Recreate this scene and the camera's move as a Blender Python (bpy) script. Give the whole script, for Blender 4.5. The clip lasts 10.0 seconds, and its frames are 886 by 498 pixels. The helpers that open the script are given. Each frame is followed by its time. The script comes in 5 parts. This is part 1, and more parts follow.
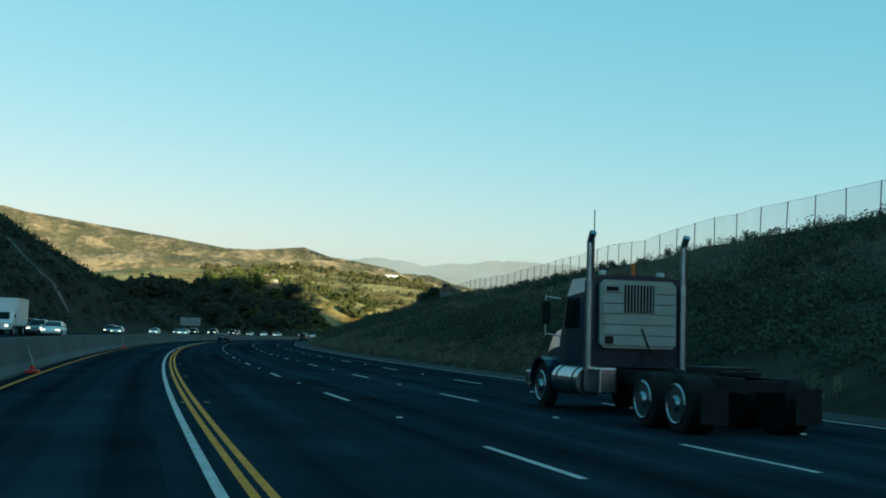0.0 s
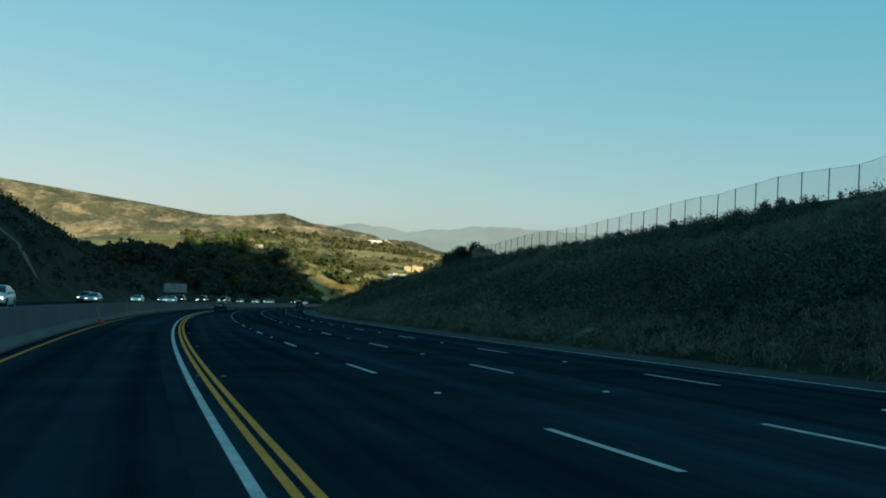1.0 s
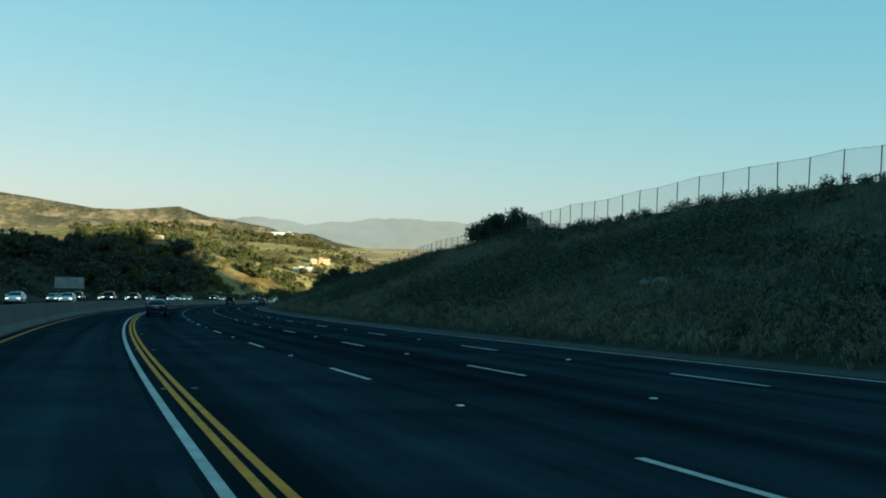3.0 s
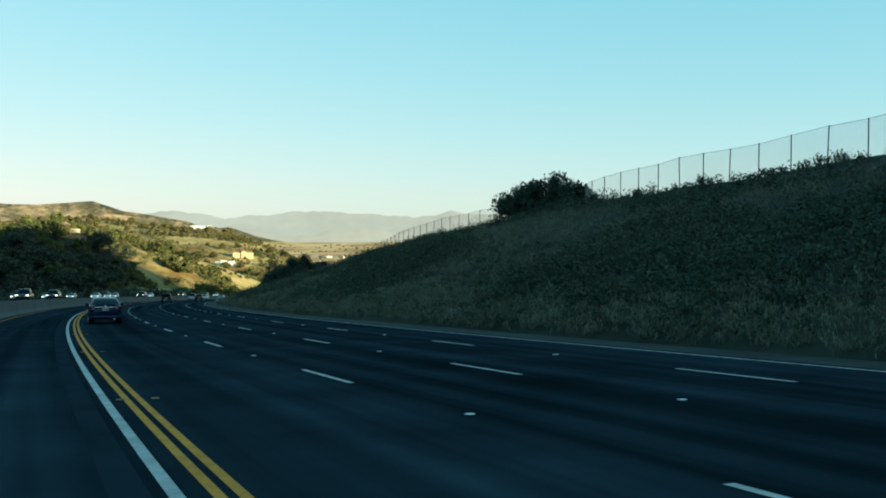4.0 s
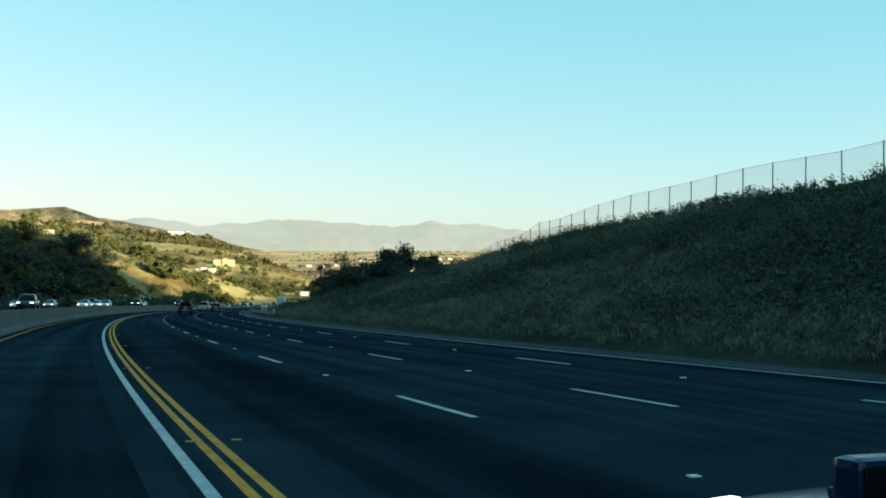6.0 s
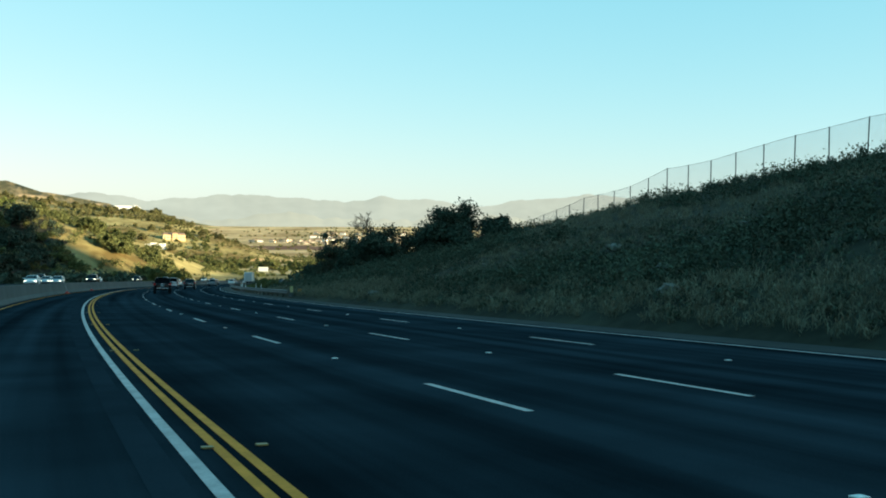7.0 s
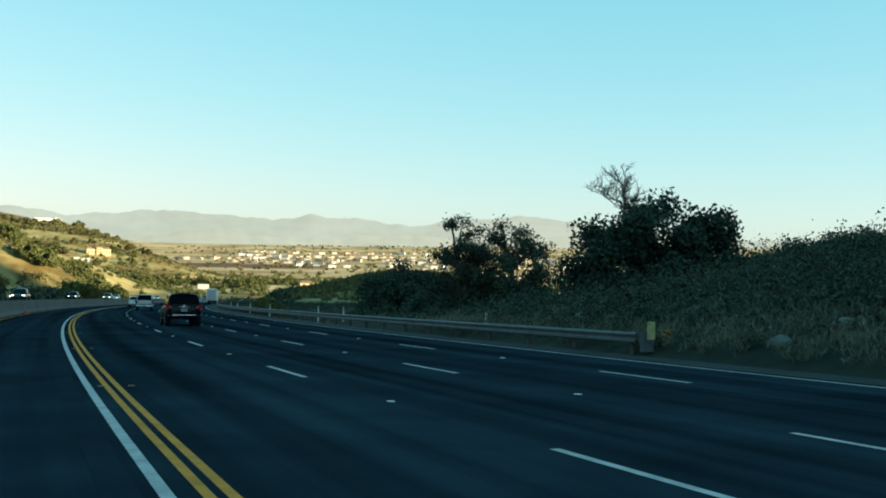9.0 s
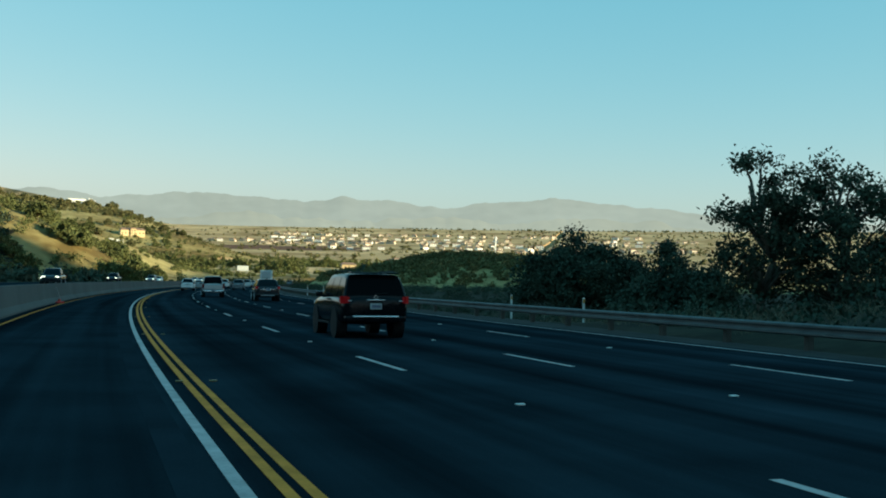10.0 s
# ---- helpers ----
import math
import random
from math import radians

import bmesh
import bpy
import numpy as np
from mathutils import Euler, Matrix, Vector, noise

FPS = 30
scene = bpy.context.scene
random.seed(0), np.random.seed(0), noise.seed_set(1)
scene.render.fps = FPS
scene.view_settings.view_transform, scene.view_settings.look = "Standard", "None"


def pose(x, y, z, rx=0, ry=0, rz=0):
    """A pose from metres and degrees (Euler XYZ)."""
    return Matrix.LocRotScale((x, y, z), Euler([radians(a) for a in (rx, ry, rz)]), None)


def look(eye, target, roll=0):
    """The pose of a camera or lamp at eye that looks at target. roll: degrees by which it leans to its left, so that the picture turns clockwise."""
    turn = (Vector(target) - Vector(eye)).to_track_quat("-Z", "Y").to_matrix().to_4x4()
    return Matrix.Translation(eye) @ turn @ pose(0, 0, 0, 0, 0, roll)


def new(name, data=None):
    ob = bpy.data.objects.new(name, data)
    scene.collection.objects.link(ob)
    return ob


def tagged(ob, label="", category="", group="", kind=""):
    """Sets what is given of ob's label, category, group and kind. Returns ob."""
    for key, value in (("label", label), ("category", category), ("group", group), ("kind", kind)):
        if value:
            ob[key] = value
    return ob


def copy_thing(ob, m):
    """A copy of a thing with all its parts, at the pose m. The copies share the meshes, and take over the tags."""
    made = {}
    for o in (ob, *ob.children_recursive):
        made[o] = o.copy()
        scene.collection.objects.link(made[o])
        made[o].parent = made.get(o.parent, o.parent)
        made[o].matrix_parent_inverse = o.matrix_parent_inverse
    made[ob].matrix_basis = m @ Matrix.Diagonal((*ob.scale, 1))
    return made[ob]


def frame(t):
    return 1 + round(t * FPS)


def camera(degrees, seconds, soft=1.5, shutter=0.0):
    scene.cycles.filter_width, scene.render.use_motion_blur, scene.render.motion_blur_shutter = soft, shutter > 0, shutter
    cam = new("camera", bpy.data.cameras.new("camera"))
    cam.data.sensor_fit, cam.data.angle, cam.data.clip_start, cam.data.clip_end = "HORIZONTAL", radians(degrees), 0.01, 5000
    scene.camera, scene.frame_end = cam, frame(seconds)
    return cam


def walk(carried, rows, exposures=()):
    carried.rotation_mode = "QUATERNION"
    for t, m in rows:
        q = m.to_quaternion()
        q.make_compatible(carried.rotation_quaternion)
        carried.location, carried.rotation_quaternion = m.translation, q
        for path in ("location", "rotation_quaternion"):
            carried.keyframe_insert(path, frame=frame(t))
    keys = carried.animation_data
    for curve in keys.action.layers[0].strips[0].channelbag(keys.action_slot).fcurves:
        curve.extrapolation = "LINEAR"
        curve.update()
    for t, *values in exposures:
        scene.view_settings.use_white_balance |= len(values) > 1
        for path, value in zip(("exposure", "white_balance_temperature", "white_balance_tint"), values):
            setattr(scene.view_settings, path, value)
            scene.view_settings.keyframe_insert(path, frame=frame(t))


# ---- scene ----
# The road climbs down a long grade: everything near the road is laid out on a plane
# that falls 2.6 degrees towards +y, and TILT carries that plane into the world.
GRADE = radians(2.6)
TILT = Matrix.Rotation(-GRADE, 4, "X")
BEND, TIGHTEN = 0.00074052, 4.876e-07      # right-hand bend: turn for each metre, and how it tightens


def heading(m):
    """How far the road has turned to the right, m metres on."""
    if m < 0:
        return BEND * m
    n = min(m, 450.0)
    return BEND * n + TIGHTEN * n * n / 2 + (m - n) * 0.0007


# the road's axis, metre by metre
AXIS = {0: (0.0, 0.0, 0.0)}
for way in (1, -1):
    ax, ay = 0.0, 0.0
    for i in range(1, 1001):
        m = way * (i - 0.5)
        turn = heading(m)
        ax, ay = ax + way * math.sin(turn), ay + way * math.cos(turn)
        m = way * i
        AXIS[m] = (ax, ay, heading(m))

cam = camera(43.7, 10.0, soft=1.9)
walk(cam, [
    (0.0, pose(0.19, 0.01, 1.541, 92.18, -2.39, -16.16)),
    (0.5, pose(0.23, 16.07, 0.812, 90.91, -2.79, -17.59)),
    (1.0, pose(0.49, 31.35, 0.118, 90.47, -2.19, -17.20)),
    (1.5, pose(0.90, 46.17, -0.555, 92.44, -1.44, -18.57)),
    (2.0, pose(1.54, 61.65, -1.258, 92.99, -0.43, -21.29)),
    (2.5, pose(2.30, 77.44, -1.975, 90.80, -1.33, -21.06)),
    (4.0, pose(5.95, 124.76, -4.124, 89.94, -0.69, -26.73)),
    (4.5, pose(7.53, 140.31, -4.830, 89.57, -0.64, -26.98)),
    (5.0, pose(9.34, 156.00, -5.542, 91.32, -0.59, -27.27)),
    (6.5, pose(15.87, 202.65, -7.661, 89.99, -1.45, -29.11)),
    (7.0, pose(18.48, 218.27, -8.370, 89.33, -1.24, -30.73)),
    (7.5, pose(21.35, 233.73, -9.072, 87.92, -2.41, -29.99)),
    (8.0, pose(24.34, 248.82, -9.758, 88.45, -2.33, -30.77)),
    (8.5, pose(27.82, 264.93, -10.489, 89.30, -2.15, -33.22)),
    (9.0, pose(31.34, 280.41, -11.192, 90.52, -2.05, -34.63)),
    (9.5, pose(35.10, 296.04, -11.901, 89.73, -2.75, -31.47)),
    (10.0, pose(39.06, 311.49, -12.603, 89.57, -2.17, -33.09)),
], exposures=[
    (0.0, 1.22, 5600, -16), (0.5, 0.98, 5500, -16), (1.0, 0.85, 5450, -16), (1.5, 0.78, 5450, -16), (2.0, 0.72, 5450, -16), (2.5, 0.86, 5500, -16), (4.0, 1.45, 6050, -10), (5.0, 1.52, 6050, -10), (7.5, 1.60, 6100, -9), (9.0, 1.53, 6050, -10), (9.5, 1.35, 5850, -12), (10.0, 1.10, 5700, -14),
])


def axis_at(s):
    i = max(-999, min(998, math.floor(s)))
    t = s - i
    return tuple(u + (v - u) * t for u, v in zip(AXIS[i], AXIS[i + 1]))


def road(s, l=0.0, z=0.0):
    """A point s metres along the road and l metres to the right of its axis, on the tilted plane."""
    x, y, th = axis_at(s)
    return Vector((x + l * math.cos(th), y - l * math.sin(th), z))


def on_road(s, l, z=0.0, turn=0.0):
    """A pose on the road, facing along it."""
    p = road(s, l, z)
    return TILT @ pose(p.x, p.y, p.z, 0, 0, -math.degrees(axis_at(s)[2]) + turn)


def along(y):
    """How far along the road its axis is y metres ahead."""
    s = y
    for _ in range(4):
        s += y - axis_at(max(-990, min(990, s)))[1]
    return max(-990, min(990, s))


def axis_x(y):
    """Where the road's axis lies, sideways, y metres ahead."""
    a = max(-400.0, min(y, 850.0))
    x, _, th = axis_at(along(a))
    return x + (y - a) * math.tan(th)


# ---- light ----
SUN_EL, SUN_AZ = radians(9.0), radians(138.0)      # low afternoon sun, behind and to the right
world = bpy.data.worlds.new("sky")
scene.world = world
world.use_nodes = True
wn = world.node_tree.nodes
sky = wn.new("ShaderNodeTexSky")
sky.sky_type = "NISHITA"
sky.sun_disc = False
sky.sun_elevation, sky.sun_rotation = SUN_EL, SUN_AZ
sky.air_density, sky.dust_density, sky.ozone_density = 0.9, 0.6, 1.3
wn["Background"].inputs["Strength"].default_value = 0.10
# hazy air: the sky's range of brightness is flattened, each colour by its own power
split, join = wn.new("ShaderNodeSeparateColor"), wn.new("ShaderNodeCombineColor")
world.node_tree.links.new(sky.outputs["Color"], split.inputs["Color"])
for channel, power, gain in (("Red", 0.88, 0.98), ("Green", 0.43, 1.74), ("Blue", 0.33, 2.13)):
    bend, scale_by = wn.new("ShaderNodeMath"), wn.new("ShaderNodeMath")
    bend.operation, scale_by.operation = "POWER", "MULTIPLY"
    bend.inputs[1].default_value, scale_by.inputs[1].default_value = power, gain
    world.node_tree.links.new(split.outputs[channel], bend.inputs[0])
    world.node_tree.links.new(bend.outputs[0], scale_by.inputs[0])
    world.node_tree.links.new(scale_by.outputs[0], join.inputs[channel])
world.node_tree.links.new(join.outputs["Color"], wn["Background"].inputs["Color"])

sun = new("sun", bpy.data.lights.new("sun", "SUN"))
sun.data.energy, sun.data.angle, sun.data.color = 5.0, radians(0.6), (1.0, 0.755, 0.49)
sun.matrix_basis = look((0, 0, 0), (-math.sin(SUN_AZ) * math.cos(SUN_EL), -math.cos(SUN_AZ) * math.cos(SUN_EL), -math.sin(SUN_EL)))


# ---- materials ----
def material(name, color, rough=0.6, metal=0.0, dark=0.7, light=1.25, scale=3.0, fine=40.0, bump=0.0, tint=None, island=False,
             emit=None, power=0.0, coat=0.0, spec=0.5, grain=True, low=0.33, high=0.67, relief=0.02):
    """A surface with two scales of variation: patches (scale) and grain (fine), per metre of the object."""
    m = bpy.data.materials.new(name)
    m.use_nodes = True
    n, k = m.node_tree.nodes, m.node_tree.links
    b = n["Principled BSDF"]
    b.inputs["Roughness"].default_value, b.inputs["Metallic"].default_value = rough, metal
    b.inputs["Coat Weight"].default_value = coat
    b.inputs["Specular IOR Level"].default_value = spec
    b.inputs["Base Color"].default_value = (*color, 1)
    if grain:
        pos = n.new("ShaderNodeNewGeometry")
        big, small = n.new("ShaderNodeTexNoise"), n.new("ShaderNodeTexNoise")
        for node, sc, det in ((big, scale, 4.0), (small, fine, 3.0)):
            node.inputs["Scale"].default_value, node.inputs["Detail"].default_value = sc, det
            k.new(pos.outputs["Position"], node.inputs["Vector"])
        mix = n.new("ShaderNodeMath")
        mix.operation = "MULTIPLY_ADD"
        mix.inputs[1].default_value = 0.65
        half = n.new("ShaderNodeMath")
        half.operation = "MULTIPLY"
        half.inputs[1].default_value = 0.35
        k.new(small.outputs["Fac"], half.inputs[0])
        k.new(big.outputs["Fac"], mix.inputs[0])
        k.new(half.outputs[0], mix.inputs[2])
        ramp = n.new("ShaderNodeValToRGB")
        t = tint or color
        ramp.color_ramp.elements[0].position, ramp.color_ramp.elements[1].position = low, high
        ramp.color_ramp.elements[0].color = (*[c * dark for c in color], 1)
        ramp.color_ramp.elements[1].color = (*[min(1, c * light) for c in t], 1)
        k.new(mix.outputs[0], ramp.inputs["Fac"])
        out = ramp.outputs["Color"]
        if island:
            hsv = n.new("ShaderNodeHueSaturation")
            rng = n.new("ShaderNodeMapRange")
            rng.inputs["To Min"].default_value, rng.inputs["To Max"].default_value = 0.72, 1.28
            k.new(pos.outputs["Random Per Island"], rng.inputs["Value"])
            k.new(rng.outputs["Result"], hsv.inputs["Value"])
            k.new(out, hsv.inputs["Color"])
            out = hsv.outputs["Color"]
        k.new(out, b.inputs["Base Color"])
        if bump:
            bp = n.new("ShaderNodeBump")
            bp.inputs["Strength"].default_value, bp.inputs["Distance"].default_value = min(1, bump), relief
            k.new(mix.outputs[0], bp.inputs["Height"])
            k.new(bp.outputs["Normal"], b.inputs["Normal"])
    if emit:
        b.inputs["Emission Color"].default_value = (*emit, 1)
        b.inputs["Emission Strength"].default_value = power
    return m


# base colour tuned darker and bluer than asphalt, to carry the road's shade
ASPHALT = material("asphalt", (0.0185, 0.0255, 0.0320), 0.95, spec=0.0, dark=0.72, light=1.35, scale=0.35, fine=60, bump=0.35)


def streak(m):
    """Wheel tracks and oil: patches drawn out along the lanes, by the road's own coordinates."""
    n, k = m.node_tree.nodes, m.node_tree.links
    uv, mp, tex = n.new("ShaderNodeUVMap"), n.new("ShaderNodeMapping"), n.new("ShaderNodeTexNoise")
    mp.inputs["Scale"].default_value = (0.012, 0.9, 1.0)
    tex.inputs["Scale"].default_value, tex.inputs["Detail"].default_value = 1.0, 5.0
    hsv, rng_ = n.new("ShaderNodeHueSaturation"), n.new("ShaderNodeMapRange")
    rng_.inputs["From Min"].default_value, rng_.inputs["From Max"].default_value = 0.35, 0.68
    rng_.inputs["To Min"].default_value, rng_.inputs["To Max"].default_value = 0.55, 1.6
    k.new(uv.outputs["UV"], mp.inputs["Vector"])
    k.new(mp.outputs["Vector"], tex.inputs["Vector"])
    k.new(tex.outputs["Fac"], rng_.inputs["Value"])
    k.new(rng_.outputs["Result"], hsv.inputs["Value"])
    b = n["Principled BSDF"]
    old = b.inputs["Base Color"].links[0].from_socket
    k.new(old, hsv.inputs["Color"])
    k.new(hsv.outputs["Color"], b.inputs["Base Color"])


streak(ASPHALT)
SHOULDER = material("worn_asphalt", (0.042, 0.042, 0.040), 0.9, spec=0.08, scale=0.5, fine=50, bump=0.4)
WHITE_PAINT = material("white_road_paint", (0.56, 0.49, 0.46), 0.75, spec=0.1, dark=0.6, light=1.1, scale=2.5, fine=30, bump=0.2)
YELLOW_PAINT = material("yellow_road_paint", (0.70, 0.27, 0.045), 0.8, spec=0.05, dark=0.7, light=1.1, scale=2.5, fine=30, bump=0.2)
CONCRETE = material("concrete", (0.125, 0.128, 0.120), 0.9, spec=0.1, dark=0.8, light=1.15, scale=0.25, fine=18, bump=0.04)
STEEL = material("galvanised_steel", (0.11, 0.115, 0.115), 0.65, 0.3, scale=2, fine=30)
FENCE_STEEL = material("fence_steel", (0.10, 0.10, 0.10), 0.6, 0.5, scale=2, fine=30)
TIMBER = material("weathered_timber", (0.065, 0.055, 0.045), 0.85, scale=4, fine=40, bump=0.3)
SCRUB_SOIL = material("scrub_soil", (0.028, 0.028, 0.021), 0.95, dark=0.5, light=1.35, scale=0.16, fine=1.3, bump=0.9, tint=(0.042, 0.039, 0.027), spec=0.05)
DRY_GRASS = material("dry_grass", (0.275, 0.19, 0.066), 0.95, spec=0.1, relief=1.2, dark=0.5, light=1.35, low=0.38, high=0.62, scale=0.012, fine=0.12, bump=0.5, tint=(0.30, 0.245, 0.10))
FIELDS = material("valley_fields", (0.56, 0.34, 0.14), 0.95, dark=0.6, light=1.3, low=0.4, high=0.6, scale=0.006, fine=0.05, tint=(0.56, 0.38, 0.19), spec=0.1)
BROWN_RANGE = material("dry_range", (0.165, 0.145, 0.078), 0.95, dark=0.72, light=1.15, low=0.46, high=0.64, scale=0.011, fine=0.045, bump=1.0, relief=16.0, tint=(0.33, 0.24, 0.14), spec=0.1)
PLOUGHED = material("ploughed_field", (0.17, 0.085, 0.05), 0.95, spec=0.1, scale=0.01, fine=0.1)


# ---- helpers for meshes ----
def mesh_of(bm, name, *mats, smooth=False):
    me = bpy.data.meshes.new(name)
    bm.to_mesh(me)
    bm.free()
    for m in mats:
        me.materials.append(m)
    if smooth:
        me.polygons.foreach_set("use_smooth", [True] * len(me.polygons))
    return me


def thing(name, m=None, label="", category="", group="", kind=""):
    ob = new(name)
    ob.empty_display_size = 0.2
    if m is not None:
        ob.matrix_basis = m
    return tagged(ob, label, category, group, kind)


def part(name, bm, mat, parent, label="", smooth=False, kind=""):
    me = bm if isinstance(bm, bpy.types.Mesh) else mesh_of(bm, name, *(mat if isinstance(mat, (list, tuple)) else (mat,)), smooth=smooth)
    ob = new(name, me)
    ob.parent = parent
    return tagged(ob, label, kind=kind)


def box(bm, x0, x1, y0, y1, z0, z1, bevel=0.0, m=None):
    r = bmesh.ops.create_cube(bm, size=1, matrix=Matrix.Translation(((x0 + x1) / 2, (y0 + y1) / 2, (z0 + z1) / 2))
                              @ Matrix.Diagonal((x1 - x0, y1 - y0, z1 - z0, 1)))
    vs = r["verts"]
    if bevel:
        es = list({e for v in vs for e in v.link_edges})
        r = bmesh.ops.bevel(bm, geom=es, offset=bevel, segments=2, affect="EDGES", profile=0.6)
        vs = r["verts"]
    if m is not None:
        bmesh.ops.transform(bm, matrix=m, verts=list(set(vs)))
    return vs


def rod(bm, a, b, r0, r1=None, n=8, caps=True):
    a, b = Vector(a), Vector(b)
    d = b - a
    m = Matrix.Translation((a + b) / 2) @ d.to_track_quat("Z", "Y").to_matrix().to_4x4()
    return bmesh.ops.create_cone(bm, cap_ends=caps, segments=n, radius1=r0, radius2=r0 if r1 is None else r1, depth=d.length, matrix=m)["verts"]


def sheet(points_rows):
    """A bmesh of quads through rows of points."""
    bm = bmesh.new()
    grid = [[bm.verts.new(p) for p in row] for row in points_rows]
    for a, b in zip(grid, grid[1:]):
        for i in range(len(a) - 1):
            bm.faces.new((a[i], a[i + 1], b[i + 1], b[i]))
    return bm


def smoothstep(a, b, x):
    t = max(0.0, min(1.0, (x - a) / (b - a)))
    return t * t * (3 - 2 * t)


def lerp_table(table, x):
    if x <= table[0][0]:
        return table[0][1]
    for (a, u), (b, v) in zip(table, table[1:]):
        if x <= b:
            return u + (v - u) * (x - a) / (b - a)
    return table[-1][1]


def steps(a, b, first, grow):
    """Values from a to b whose spacing grows."""
    out, x, d = [a], a, first
    while abs(b - x) > d * 1.5:
        x += math.copysign(d, b - a)
        out.append(x)
        d *= grow
    return out + [b]


# ---- the ground, one sheet to the horizon ----
def ridge_height(x, y, line, reach):
    """The height at (x, y) of a ridge with the crest points line (x, y, z), which falls away over reach metres."""
    best, zz = 1e9, 0.0
    for (ax, ay, az), (bx, by, bz) in zip(line, line[1:]):
        dx, dy = bx - ax, by - ay
        t = max(0.0, min(1.0, ((x - ax) * dx + (y - ay) * dy) / (dx * dx + dy * dy)))
        d = math.hypot(x - ax - t * dx, y - ay - t * dy)
        if d < best:
            best, zz = d, az + t * (bz - az)
    t = best / reach
    return zz * (1 - t) ** 1.25 * (1 + 1.0 * t) if t < 1 else 0.0


CREST_RIGHT = [(-300, 13), (-60, 11), (40, 9.8), (70, 9.3), (118, 8.5), (150, 8.3), (185, 8.6), (212, 8.6), (248, 8.2), (280, 7.3), (307, 5.6), (322, 4.2), (345, 0.8), (375, -2.5), (430, -4)]
HOUSE_HILL = [(60, 1850, 98), (215, 1850, 108), (344, 1850, 111), (431, 1850, 105), (493, 1850, 96), (541, 1850, 76), (592, 1850, 49), (648, 1850, 15), (690, 1850, 2)]
KNOLL = [(420, 1150, 2), (455, 1175, 13), (500, 1200, 15), (545, 1210, 9), (580, 1215, 2)]
SPUR = [(455, 1850, 92), (410, 1570, 42), (380, 1450, 20)]
NEAR_SPUR = [(110, 930, 44), (190, 1000, 34), (235, 1080, 18), (275, 1120, 6), (310, 1140, 1)]
TREE_HILL = [(-330, 560, 38), (-160, 640, 33), (-20, 740, 27), (50, 795, 32), (70, 822, 40), (104, 842, 42), (122, 850, 40), (142, 866, 12)]
LEFT_CUT = [(-330, -200, 50), (-130, 60, 46), (-66, 200, 36), (-45, 262, 30), (-36, 310, 20), (-40, 370, 9), (-100, 480, 16)]
# unseen ridge behind the view, added to shade road and wooded hill
SHADE_RIDGE = [(40, -700, 150), (330, -340, 220), (560, -160, 240), (690, -45, 250), (790, 10, 235), (806, 18, 180), (825, 25, 90), (860, 40, 40)]
MOUND = [(214, 640, 2), (262, 648, 12.0), (300, 642, 10.5), (350, 620, 2)]
VALLEY = [(0, 0), (450, -2), (800, 1), (1200, 8), (1800, 30), (2500, 66), (3200, 112), (4000, 180), (5200, 240)]
LEFT_RANGE = [(-1400, 3900, 470), (-400, 3900, 392), (-223, 3900, 360), (-40, 3900, 342), (71, 3900, 326), (281, 3900, 308), (477, 3900, 283), (615, 3900, 292), (713, 3900, 274), (780, 3900, 266), (900, 3900, 243), (1010, 3900, 228), (1130, 3920, 190), (1240, 3950, 120)]


def height(x, y):
    """The ground's height over the tilted plane."""
    off = x - axis_x(y)
    s = along(y) if -400 < y < 850 else y
    far = math.hypot(x, y)
    rough = noise.fractal(Vector((x * 0.004, y * 0.004, 0.3)), 1.0, 2.0, 5)
    # valley beyond the grade
    z = lerp_table(VALLEY, far) * smoothstep(-500, 800, y)
    hills = max(ridge_height(x, y, HOUSE_HILL, 480), ridge_height(x, y, SPUR, 165), ridge_height(x, y, NEAR_SPUR, 115), ridge_height(x, y, TREE_HILL, 112),
                ridge_height(x, y, LEFT_CUT, 56), ridge_height(x, y, KNOLL, 90), ridge_height(x, y, SHADE_RIDGE, 90), ridge_height(x, y, LEFT_RANGE, 800))
    if y < 1000:
        hills *= max(smoothstep(-22, -30, off), smoothstep(150, 260, off))
    if hills > z:
        w = smoothstep(0, 14, hills - z)
        z = hills + w * (24 * noise.fractal(Vector((x * 0.018, y * 0.007, 6)), 0.75, 2.0, 6) if y > 2600 else 0) + w * rough * min(26.0, 0.10 * hills + 1.5) * (1 + 0.5 * smoothstep(2600, 3000, y))
    z += ridge_height(x, y, MOUND, 62)
    # the cut on the right, with the fence on its crest
    if off > 16 and y < 470:
        top = lerp_table(CREST_RIGHT, s)
        near = max(-0.1, top * min(1.0, max(0.0, (off - 17.2) / 23.8) ** 0.92)) if top > 0 else max(top, -(off - 17.2) * 0.45)
        bumps = 0.35 * noise.fractal(Vector((x * 0.11, y * 0.11, 2.0)), 1.0, 2.0, 4) * smoothstep(17.5, 24, off)
        w = smoothstep(110, 60, off) * smoothstep(470, 410, y)
        z = (near + bumps) * w + z * (1 - w)
    # the carriageways
    flat = smoothstep(-33, -27, off) * smoothstep(22, 17, off) if y < 900 else 0.0
    if -47 < off < 22:
        if off < 0:
            z = z * (1 - flat) + (0.58 if off < -4.2 else -0.08) * flat
        elif y >= 470:
            z = min(z, 0) * (1 - flat) - 0.08 * flat
        elif off < 17.4:
            z = -0.08
    return z


